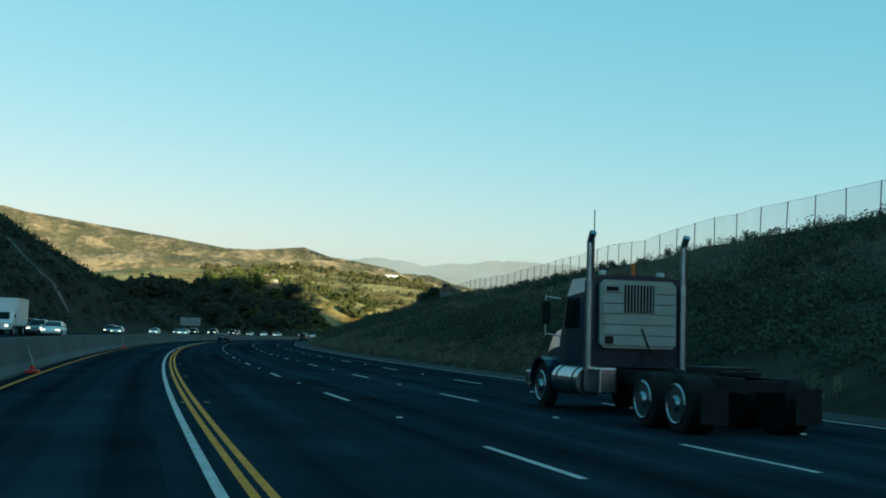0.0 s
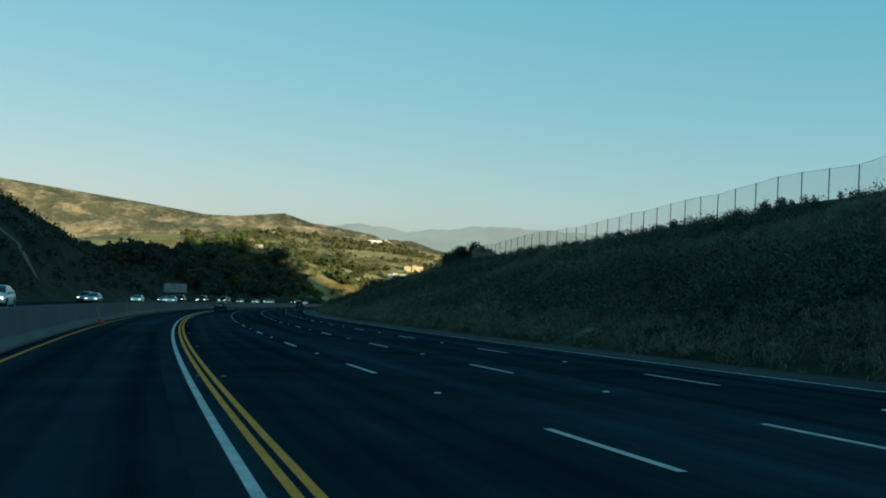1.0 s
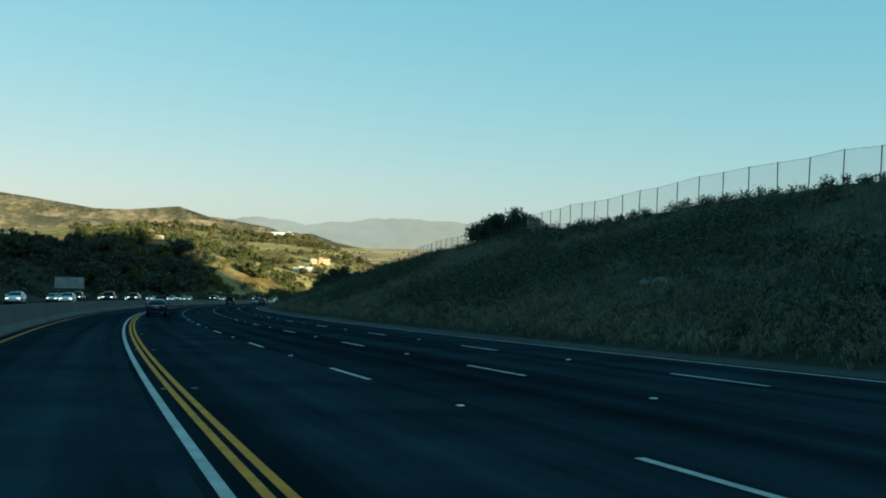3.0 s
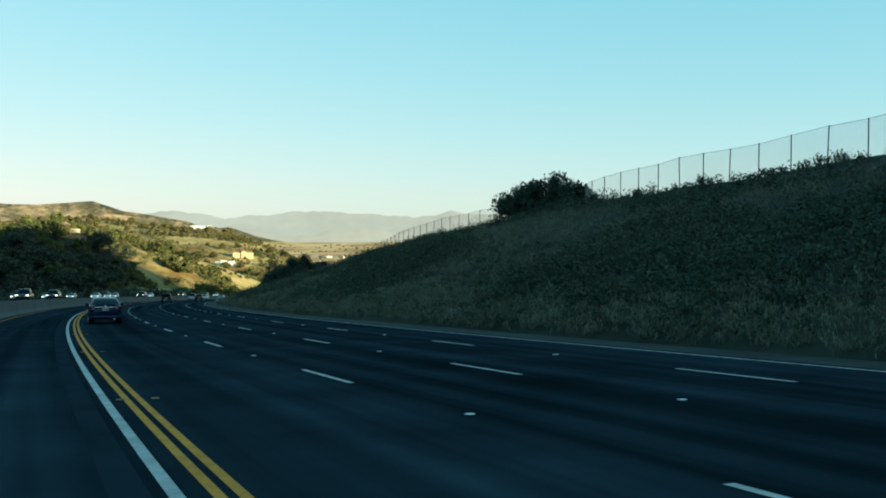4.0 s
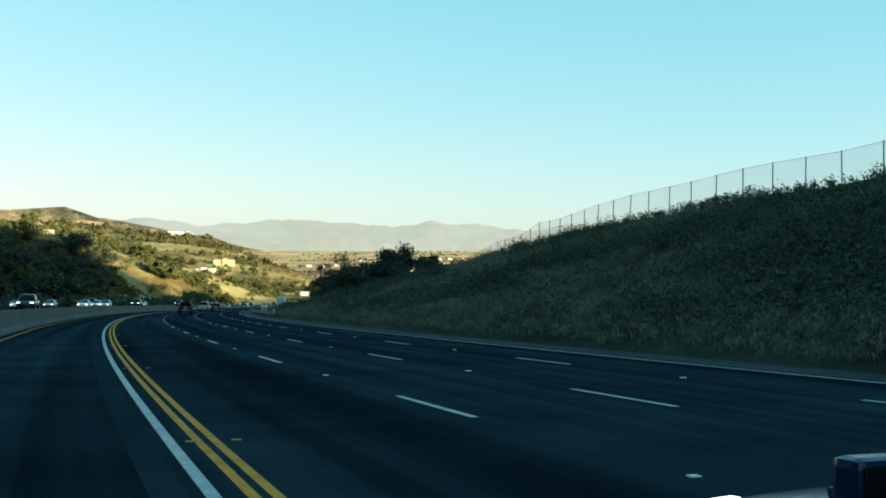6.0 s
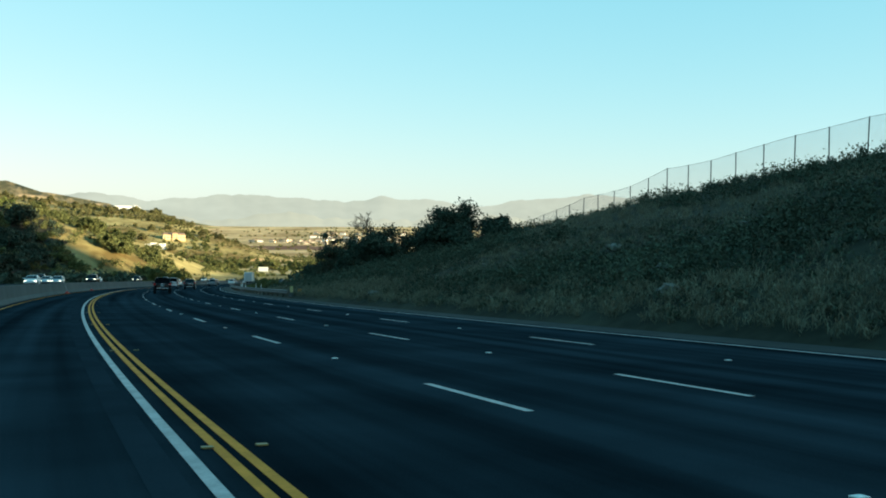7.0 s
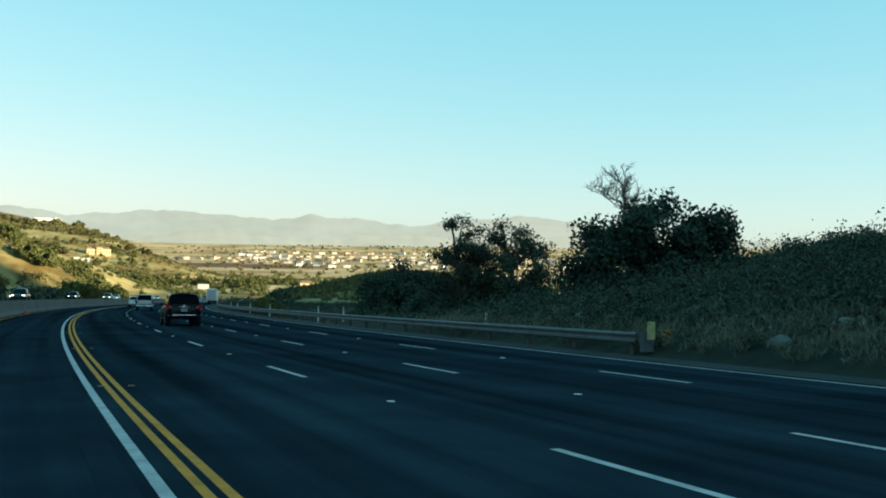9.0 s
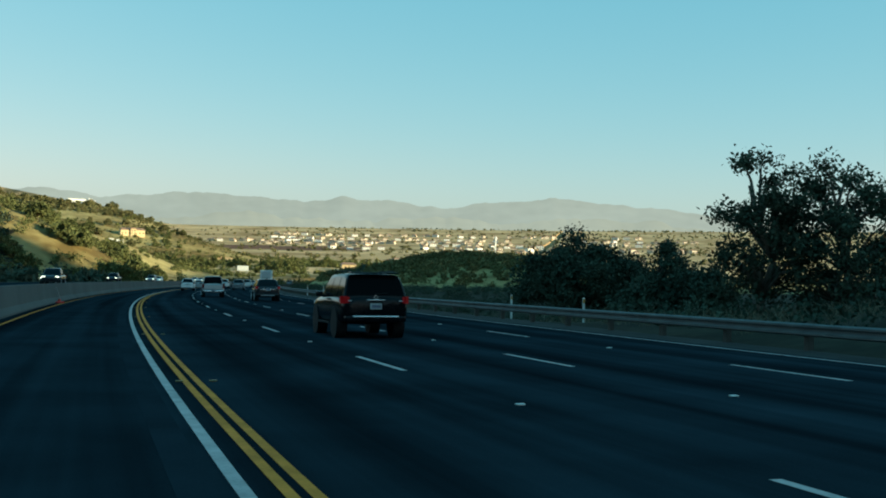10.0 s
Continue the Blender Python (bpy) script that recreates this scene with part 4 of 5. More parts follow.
# ---- drain down the bank ----
def drain():
    pts = []
    for x, y in DRAIN_PATH:
        pts.append([(x + d, y + 0.3 * d, height(x + d, y + 0.3 * d) + u) for d, u in ((-0.32, -0.6), (-0.3, 0.3), (-0.2, 0.3), (-0.14, 0.1), (0.14, 0.1), (0.2, 0.3), (0.3, 0.3), (0.32, -0.6))])
    bm = sheet(pts)
    bm.transform(TILT)
    tagged(new("drain", mesh_of(bm, "drain", DRAIN_CONCRETE)), "pale concrete drain running down the steep bank", "drain", kind="structure")


DRAIN_CONCRETE = material("pale_concrete", (0.22, 0.22, 0.21), 0.85, dark=0.7, light=1.15, scale=0.6, fine=20, bump=0.3)
drain()


# ---- vehicles ----
def paint(name, color, rough=0.32, metal=0.0, spec=0.4, coat=0.2):
    return material(name, color, rough, metal, dark=0.9, light=1.08, scale=1.5, fine=30, coat=coat, spec=spec)


PAINT_BLUE = paint("dark_blue_paint", (0.003, 0.015, 0.050), 0.22, 0.0, 0.25, 0.15)
PAINT_BLACK = paint("black_car_paint", (0.004, 0.005, 0.007), 0.16, 0.0, 0.16, 0.06)
PAINT_CHARCOAL = paint("charcoal_paint", (0.014, 0.015, 0.018), 0.2)
PAINT_WHITE = paint("white_car_paint", (0.72, 0.72, 0.70), 0.35, 0.0)
PAINT_SILVER = paint("silver_paint", (0.42, 0.43, 0.44), 0.3, 0.6)
PAINT_GREY = paint("grey_paint", (0.16, 0.17, 0.18), 0.3, 0.4)
CAR_GLASS = material("tinted_glass", (0.006, 0.009, 0.011), 0.08, grain=False, spec=0.16)
PRIVACY_GLASS = material("privacy_glass", (0.003, 0.004, 0.005), 0.1, grain=False, spec=0.03)
TYRE = material("tyre_rubber", (0.012, 0.012, 0.012), 0.9, spec=0.2, scale=6, fine=60, bump=0.3)
TRIM = material("black_plastic", (0.012, 0.012, 0.013), 0.75, spec=0.25, scale=6, fine=60)
ALLOY = material("alloy", (0.45, 0.46, 0.47), 0.3, 0.9, scale=6, fine=60)
CHROME = material("chrome", (0.78, 0.79, 0.80), 0.22, 1.0, scale=6, fine=60)
RED_LAMP = material("red_lamp_glass", (0.08, 0.004, 0.008), 0.2, scale=8, fine=60, emit=(1.0, 0.03, 0.05), power=0.004)
BRAKE_LAMP = material("lit_brake_lamp", (0.2, 0.010, 0.009), 0.2, scale=8, fine=60, emit=(1.0, 0.02, 0.05), power=0.018)
HEAD_LAMP = material("lit_head_lamp", (0.8, 0.8, 0.75), 0.15, scale=8, fine=60, emit=(1.0, 0.86, 0.62), power=1.5)
LAMP_GLASS = material("clear_lamp_glass", (0.55, 0.56, 0.57), 0.12, scale=8, fine=60)
PLATE = material("plate_white", (0.42, 0.42, 0.41), 0.5, scale=8, fine=60)
PLATE_INK = material("plate_ink", (0.05, 0.06, 0.16), 0.5, scale=8, fine=60)


def wheel(root, x, y, r, w, rim=None, spokes=6):
    side = 1 if x > 0 else -1
    wh = new("wheel")
    wh.parent = root
    wh.location = (x, y, r)
    wh.empty_display_size = 0.1
    bm = bmesh.new()
    for a, b, ra, rb in ((-w / 2, -w / 2 + 0.03, r * 0.9, r), (-w / 2 + 0.03, w / 2 - 0.03, r, r), (w / 2 - 0.03, w / 2, r, r * 0.9)):
        rod(bm, (a, 0, 0), (b, 0, 0), ra, rb, n=28)
    part("tyre", bm, TYRE, wh)
    bm = bmesh.new()
    x0 = side * (w / 2 + 0.004)
    rod(bm, (x0 - side * 0.02, 0, 0), (x0, 0, 0), r * 0.66, r * 0.66, n=24)
    part("rim_well", bm, TRIM, wh)
    bm = bmesh.new()
    if spokes == 0:
        rod(bm, (x0, 0, 0), (x0 + side * 0.006, 0, 0), r * 0.64, r * 0.60, n=24)
        rod(bm, (x0, 0, 0), (x0 + side * 0.07, 0, 0), r * 0.30, r * 0.22, n=16)
    for i in range(spokes):
        a = 2 * math.pi * i / spokes
        c, s = math.cos(a), math.sin(a)
        rod(bm, (x0 + side * 0.012, 0.07 * r * c, 0.07 * r * s), (x0 + side * 0.008, 0.64 * r * c, 0.64 * r * s), r * 0.09, r * 0.07, n=5)
    rod(bm, (x0, 0, 0), (x0 + side * 0.03, 0, 0), r * 0.17, r * 0.15, n=12)
    for i in range(24):
        a, b = 2 * math.pi * i / 24, 2 * math.pi * (i + 1) / 24
        rod(bm, (x0 + side * 0.008, r * 0.66 * math.cos(a), r * 0.66 * math.sin(a)), (x0 + side * 0.008, r * 0.66 * math.cos(b), r * 0.66 * math.sin(b)), r * 0.04, n=4)
    part("rim", bm, rim or ALLOY, wh)
    return wh


def loft(bm, stations):
    """A closed shell through stations (y, [(x, z), ...] of the right half from the bottom up); the left half mirrors it."""
    rings = []
    for y, half in stations:
        rings.append([bm.verts.new((x, y, z)) for x, z in half] + [bm.verts.new((-x, y, z)) for x, z in reversed(half)])
    for a, b in zip(rings, rings[1:]):
        for i in range(len(a)):
            j = (i + 1) % len(a)
            bm.faces.new((a[i], a[j], b[j], b[i]))
    bm.faces.new(rings[0])
    bm.faces.new(list(reversed(rings[-1])))
    bmesh.ops.recalc_face_normals(bm, faces=bm.faces)


def body_shell(stations):
    """stations: (y, half width, underside, belt height, deck height)."""
    bm = bmesh.new()
    loft(bm, [(y, [(hw * 0.86, zu), (hw * 0.985, zu + 0.09), (hw, (zu + zb) / 2), (hw * 0.985, zb - 0.10), (hw * 0.94, zb), (hw * 0.80, zd), (hw * 0.4, zd + 0.015)])
              for y, hw, zu, zb, zd in stations])
    return bm


def pane(bm, corners, inset=0.06, out=0.012):
    """A window pane on the four corners of a cabin's face, set in from its edges and a little proud."""
    c = [Vector(p) for p in corners]
    mid = sum(c, Vector()) / 4
    n = (c[1] - c[0]).cross(c[3] - c[0]).normalized()
    pts = []
    for p in c:
        d = mid - p
        pts.append(p + d.normalized() * inset * 1.4 + n * out)
    bm.faces.new([bm.verts.new(p) for p in pts])


def car(name, label, mat, spec, lamps_on=True, brake=False, category="car", group="", detail=True):
    """A car that faces +y, its origin on the road under the rear axle.
    spec: shell stations, cabin (rear base y, rear top y, front top y, front base y, belt z, roof z, base half width, roof half width), wheelbase, wheel radius, track, rear and front y."""
    root = thing(name, label=label, category=category, group=group)
    body = part("body", body_shell(spec["shell"]), mat, root, smooth=True)
    bev = body.modifiers.new("soft", "SUBSURF")
    bev.levels = bev.render_levels = 1
    ry, rt, ft, fy, zb, zt, wb, wt = spec["cabin"]

    def top_z(y):
        if y < rt:
            return zb + (zt - zb) * (1 - (1 - max(0.0, (y - ry) / (rt - ry))) ** 1.5)
        if y > ft:
            return zb + (zt - zb) * (1 - (1 - max(0.0, (fy - y) / (fy - ft))) ** 1.35)
        return zt + 0.035 * math.sin(math.pi * (y - rt) / (ft - rt))

    def half_w(z):
        return wb - (wb - wt) * max(0.0, (z - zb) / (zt - zb)) ** 1.3

    # greenhouse: rounded sections from the rear window's foot to the windscreen's
    ys = [ry + (rt - ry) * i / 6 for i in range(6)] + [rt + (ft - rt) * i / 6 for i in range(6)] + [ft + (fy - ft) * i / 6 for i in range(7)]
    stations = []
    for y in ys:
        z = top_z(y)
        edge = max(zb, z - 0.07)
        w = half_w(edge)
        stations.append((y, [(wb, zb - 0.06), ((wb + w) / 2 + 0.012, (zb + edge) / 2), (w, edge), (w - 0.045, z - 0.022), (w * 0.6, z), (w * 0.2, z + 0.006)]))
    bm = bmesh.new()
    loft(bm, stations)
    part("cabin", bm, mat, root, smooth=True)

    def slope_pane(y0, y1, keep):
        """Glass that follows the rear or front slope."""
        rows = []
        for i in range(7):
            y = y0 + (y1 - y0) * i / 6
            z = top_z(y)
            w = half_w(max(zb, z - 0.07)) * keep
            rows.append([(w * u, y, z + 0.016 - 0.022 * u ** 4) for u in (-1, -0.9, -0.6, 0, 0.6, 0.9, 1)])
        return sheet(rows)

    part("rear_window", slope_pane(ry + 0.06 * (rt - ry), rt - 0.10 * (rt - ry), spec.get("glass", 0.86)), spec.get("rear_glass", CAR_GLASS), root, smooth=True)
    part("windscreen", slope_pane(ft + 0.05, fy - 0.05, 0.88), CAR_GLASS, root, smooth=True)
    cuts = spec.get("cuts", (0.08, 0.36, 0.68, 0.97))
    for side in (-1, 1):
        for u, v in zip(cuts, cuts[1:]):
            rows = []
            for i in range(6):
                y = ry + (fy - ry) * (u + 0.012 + (v - u - 0.024) * i / 5)
                e = max(zb + 0.03, top_z(y) - 0.11)
                w = half_w(top_z(y) - 0.07)
                col = []
                for k in range(4):
                    z = zb + 0.02 + (e - zb - 0.02) * k / 3
                    f = min(1.0, (z - zb) / max(0.05, top_z(y) - 0.07 - zb))
                    col.append((side * (wb + (w - wb) * f + 0.05 * f * (1 - f) + 0.012), y, z))
                rows.append(col)
            part("side_window", sheet(rows), CAR_GLASS, root, smooth=True)
    r, tr, base_len = spec["r"], spec["track"] / 2, spec["base"]
    hw = spec["hw"]
    for x in (-tr, tr):
        for y in (0.0, base_len):
            wheel(root, x, y, r, 0.23, spec.get("rim"))
            bm = bmesh.new()
            s = 1 if x > 0 else -1
            rod(bm, (s * (hw - 0.30), y, r + 0.02), (s * (hw + 0.004), y, r + 0.02), r * 1.13, r * 1.13, n=28)
            part("wheel_arch", bm, TRIM, root)
    y0, y1 = spec["ends"]
    zl = spec["lamp_z"]
    for s in (-1, 1):
        bm = bmesh.new()
        h = spec["lamp_h"] / 2
        cols = [(hw - spec.get("lamp_in", 0.36), y0 - 0.012, 0.35 * h, 0.1 * h), (hw - 0.22, y0 - 0.012, 0.75 * h, 0.05 * h), (hw - 0.10, y0 + 0.01, h, 0), (hw - 0.012, y0 + 0.10, h, 0), (hw + 0.004, y0 + 0.26, 0.55 * h, 0.25 * h)]
        face = sheet([[(s * x, y, zl + up - k), (s * x, y, zl + up + k)] for x, y, k, up in cols])
        bmesh.ops.solidify(face, geom=face.faces[:], thickness=0.03)
        bm.free()
        lamp = part("tail_lamp", face, BRAKE_LAMP if brake else RED_LAMP, root)
        bm = bmesh.new()
        box(bm, -0.07, 0.03, -0.022, -0.008, -0.013, 0.013, 0.004, pose(s * (hw - 0.25), y0 - 0.012, zl - 0.02))
        part("reversing_lamp", bm, LAMP_GLASS, lamp)
        bm = bmesh.new()
        box(bm, -0.18, 0.18, -0.06, 0.05, -0.075, 0.075, 0.02, pose(s * (hw - 0.30), y1 - 0.10, spec["head_z"], 0, 0, -s * 14))
        part("headlamp", bm, HEAD_LAMP if lamps_on else LAMP_GLASS, root)
        bm = bmesh.new()
        box(bm, -0.10, 0.10, -0.06, 0.06, -0.07, 0.07, 0.03, pose(s * (hw + 0.06), fy - 0.35, zb + 0.08))
        m = part("mirror", bm, mat, root)
        bm = bmesh.new()
        box(bm, -0.08, 0.08, -0.068, -0.061, -0.05, 0.05, 0.005, pose(s * (hw + 0.06), fy - 0.35, zb + 0.08))
        part("mirror_glass", bm, CAR_GLASS, m)
        if detail:
            for u in (0.42, 0.72):
                bm = bmesh.new()
                yy = ry + (fy - ry) * u
                box(bm, -0.012, 0.012, -0.09, 0.09, -0.015, 0.015, 0.006, pose(s * (hw + 0.006), yy, zb - 0.10))
                part("door_handle", bm, mat, root)
    bm = bmesh.new()
    box(bm, -hw * 0.90, hw * 0.90, y0 - 0.02, y0 + 0.16, spec["bump_z"] - 0.14, spec["bump_z"] + 0.03, 0.06)
    part("rear_bumper", bm, spec.get("bump_mat", mat), root)
    bm = bmesh.new()
    box(bm, -hw * 0.9, hw * 0.9, y1 - 0.14, y1 + 0.02, spec["bump_z"] - 0.22, spec["bump_z"] - 0.02, 0.05)
    part("front_bumper", bm, TRIM, root)
    bm = bmesh.new()
    box(bm, -hw * 0.45, hw * 0.45, y1 - 0.06, y1 + 0.012, spec["bump_z"] + 0.03, spec["bump_z"] + 0.2, 0.03)
    part("grille", bm, TRIM, root)
    bm = bmesh.new()
    box(bm, -0.16, 0.16, y0 - 0.045, y0 - 0.03, spec["plate_z"] - 0.08, spec["plate_z"] + 0.08, 0.008)
    pl = part("number_plate", bm, PLATE, root)
    if detail:
        bm = bmesh.new()
        for i in range(6):
            box(bm, -0.12 + 0.042 * i, -0.092 + 0.042 * i, y0 - 0.052, y0 - 0.047, spec["plate_z"] - 0.035, spec["plate_z"] + 0.035)
        part("plate_bars", bm, PLATE_INK, pl)
    return root


SEDAN = dict(
    shell=[(-1.02, 0.72, 0.42, 0.86, 0.98), (-0.92, 0.82, 0.30, 0.92, 1.04), (-0.5, 0.87, 0.24, 0.93, 1.05), (0.2, 0.88, 0.20, 0.90, 1.00), (1.6, 0.88, 0.20, 0.88, 0.95),
           (2.5, 0.87, 0.22, 0.85, 0.90), (3.1, 0.84, 0.26, 0.76, 0.82), (3.45, 0.76, 0.32, 0.66, 0.72), (3.55, 0.62, 0.40, 0.58, 0.62)],
    cabin=(-0.70, 0.22, 1.35, 2.40, 0.96, 1.40, 0.80, 0.60), cuts=(0.24, 0.38, 0.62, 0.90), base=2.67, r=0.32, track=1.47, hw=0.875, ends=(-1.0, 3.52),
    lamp_z=0.86, lamp_h=0.14, head_z=0.66, bump_z=0.43, plate_z=0.80)
SUV = dict(
    shell=[(-0.98, 0.80, 0.50, 0.98, 1.06), (-0.94, 0.90, 0.42, 1.06, 1.14), (-0.5, 0.945, 0.36, 1.10, 1.17), (0.6, 0.95, 0.34, 1.10, 1.16), (1.9, 0.95, 0.34, 1.08, 1.14),
           (2.7, 0.94, 0.36, 1.05, 1.12), (3.4, 0.92, 0.40, 0.98, 1.07), (3.72, 0.84, 0.46, 0.86, 0.96), (3.82, 0.70, 0.52, 0.74, 0.82)],
    cabin=(-0.92, -0.60, 1.55, 2.20, 1.10, 1.74, 0.86, 0.70), cuts=(0.04, 0.30, 0.60, 0.90), base=2.79, r=0.385, track=1.56, hw=0.95, ends=(-0.98, 3.78),
    lamp_z=1.05, lamp_h=0.20, lamp_in=0.13, glass=0.93, head_z=0.88, bump_z=0.60, plate_z=0.88, rear_glass=PRIVACY_GLASS)
CROSSOVER = dict(
    shell=[(-0.92, 0.76, 0.46, 0.94, 1.02), (-0.86, 0.86, 0.36, 1.00, 1.08), (-0.4, 0.91, 0.30, 1.02, 1.10), (0.6, 0.92, 0.27, 1.01, 1.08), (1.8, 0.92, 0.27, 0.98, 1.05),
           (2.6, 0.91, 0.29, 0.94, 1.01), (3.2, 0.88, 0.33, 0.86, 0.93), (3.5, 0.80, 0.40, 0.74, 0.82), (3.6, 0.66, 0.46, 0.64, 0.70)],
    cabin=(-0.84, -0.35, 1.5, 2.35, 1.04, 1.62, 0.82, 0.62), cuts=(0.06, 0.32, 0.60, 0.92), base=2.66, r=0.36, track=1.58, hw=0.92, ends=(-0.90, 3.56),
    lamp_z=1.02, lamp_h=0.19, lamp_in=0.22, head_z=0.78, bump_z=0.56, plate_z=0.88)


def sedan(name, label, mat, **kw):
    root = car(name, label, mat, SEDAN, **kw)
    bm = bmesh.new()
    box(bm, -0.58, 0.58, -1.085, -1.02, 0.90, 0.935, 0.01)
    part("chrome_strip", bm, CHROME, root)
    bm = bmesh.new()
    box(bm, -0.04, 0.04, -1.075, -1.03, 0.945, 1.005, 0.015)
    part("badge", bm, CHROME, root)
    bm = bmesh.new()
    box(bm, -0.60, 0.60, -1.02, -0.85, 1.035, 1.06, 0.01)
    part("boot_lip", bm, mat, root)
    bm = bmesh.new()
    rod(bm, (0.45, -1.03, 0.27), (0.45, -0.8, 0.27), 0.035, n=10)
    part("exhaust_tip", bm, CHROME, root)
    return root


def suv(name, label, mat, **kw):
    root = car(name, label, mat, SUV, **kw)
    for s in (-1, 1):
        bm = bmesh.new()
        for a, b in (((s * 0.62, -0.42, 1.83), (s * 0.62, 1.30, 1.83)), ((s * 0.62, -0.42, 1.83), (s * 0.62, -0.55, 1.76)), ((s * 0.62, 1.30, 1.83), (s * 0.62, 1.46, 1.76))):
            rod(bm, a, b, 0.016, n=8)
        part("roof_rail", bm, TRIM, root)
        bm = bmesh.new()
        box(bm, s * 0.945 - 0.05, s * 0.945 + 0.05, 0.55, 2.25, 0.36, 0.42, 0.02)
        part("side_step", bm, TRIM, root)
    bm = bmesh.new()
    box(bm, -0.66, 0.66, -0.80, -0.50, 1.755, 1.80, 0.02)
    part("rear_spoiler", bm, mat, root)
    bm = bmesh.new()
    box(bm, -0.64, 0.64, -1.04, -0.985, 0.575, 0.63, 0.02)
    part("chrome_bumper_strip", bm, CHROME, root)
    bm = bmesh.new()
    box(bm, -0.26, 0.26, -1.02, -0.985, 1.035, 1.065, 0.008)
    part("chrome_name_strip", bm, CHROME, root)
    bm = bmesh.new()
    bmesh.ops.create_circle(bm, segments=20, radius=0.06, matrix=pose(0, -1.0, 1.115, 90))
    ring = bm.edges[:]
    r = bmesh.ops.extrude_edge_only(bm, edges=ring)
    vs = [e for e in r["geom"] if isinstance(e, bmesh.types.BMVert)]
    bmesh.ops.scale(bm, vec=(0.72, 1, 0.72), space=pose(0, 0, -1.115), verts=vs)
    part("round_badge", bm, CHROME, root)
    bm = bmesh.new()
    rod(bm, (0.0, -0.92, 1.21), (0.34, -0.90, 1.24), 0.009, n=6)
    part("rear_wiper", bm, TRIM, root)
    bm = bmesh.new()
    rod(bm, (0.30, -0.42, 1.79), (0.30, -0.52, 1.90), 0.012, 0.006, n=6)
    part("aerial", bm, TRIM, root)
    return root


def crossover(name, label, mat, **kw):
    root = car(name, label, mat, CROSSOVER, **kw)
    bm = bmesh.new()
    box(bm, -0.52, 0.52, -0.945, -0.90, 0.88, 0.91, 0.008)
    part("chrome_strip", bm, CHROME, root)
    bm = bmesh.new()
    box(bm, -0.5, 0.5, -0.95, -0.90, 0.42, 0.47, 0.015)
    part("skid_plate", bm, ALLOY, root)
    bm = bmesh.new()
    box(bm, -0.05, 0.05, 0.0, 0.22, 1.66, 1.73, 0.02)
    part("aerial_fin", bm, mat, root)
    return root


def pickup(name, label, mat, **kw):
    spec = dict(SUV)
    spec["shell"] = [(-1.25, 0.88, 0.52, 1.08, 1.12), (-1.15, 0.95, 0.46, 1.10, 1.14), (-0.4, 0.97, 0.42, 1.10, 1.14), (1.2, 0.97, 0.40, 1.10, 1.16), (2.4, 0.97, 0.40, 1.08, 1.14), (3.4, 0.96, 0.42, 1.06, 1.13),
                     (4.1, 0.93, 0.46, 1.0, 1.08), (4.42, 0.85, 0.52, 0.86, 0.96), (4.5, 0.7, 0.56, 0.76, 0.84)]
    spec.update(cabin=(1.05, 1.25, 2.45, 3.2, 1.12, 1.82, 0.88, 0.70), cuts=(0.08, 0.46, 0.92), base=3.4, hw=0.97, ends=(-1.22, 4.46), lamp_z=1.0, lamp_h=0.34, head_z=0.92, plate_z=0.62, bump_z=0.62, bump_mat=CHROME, track=1.66)
    root = car(name, label, mat, spec, category="pickup truck", **{k: v for k, v in kw.items() if k != "category"})
    bm = bmesh.new()
    box(bm, -0.80, 0.80, -1.10, 1.0, 1.13, 1.155, 0.01)
    part("cargo_bed", bm, TRIM, root)
    bm = bmesh.new()
    box(bm, -0.78, 0.78, -1.275, -1.235, 0.72, 1.12, 0.03)
    part("tailgate", bm, mat, root)
    return root


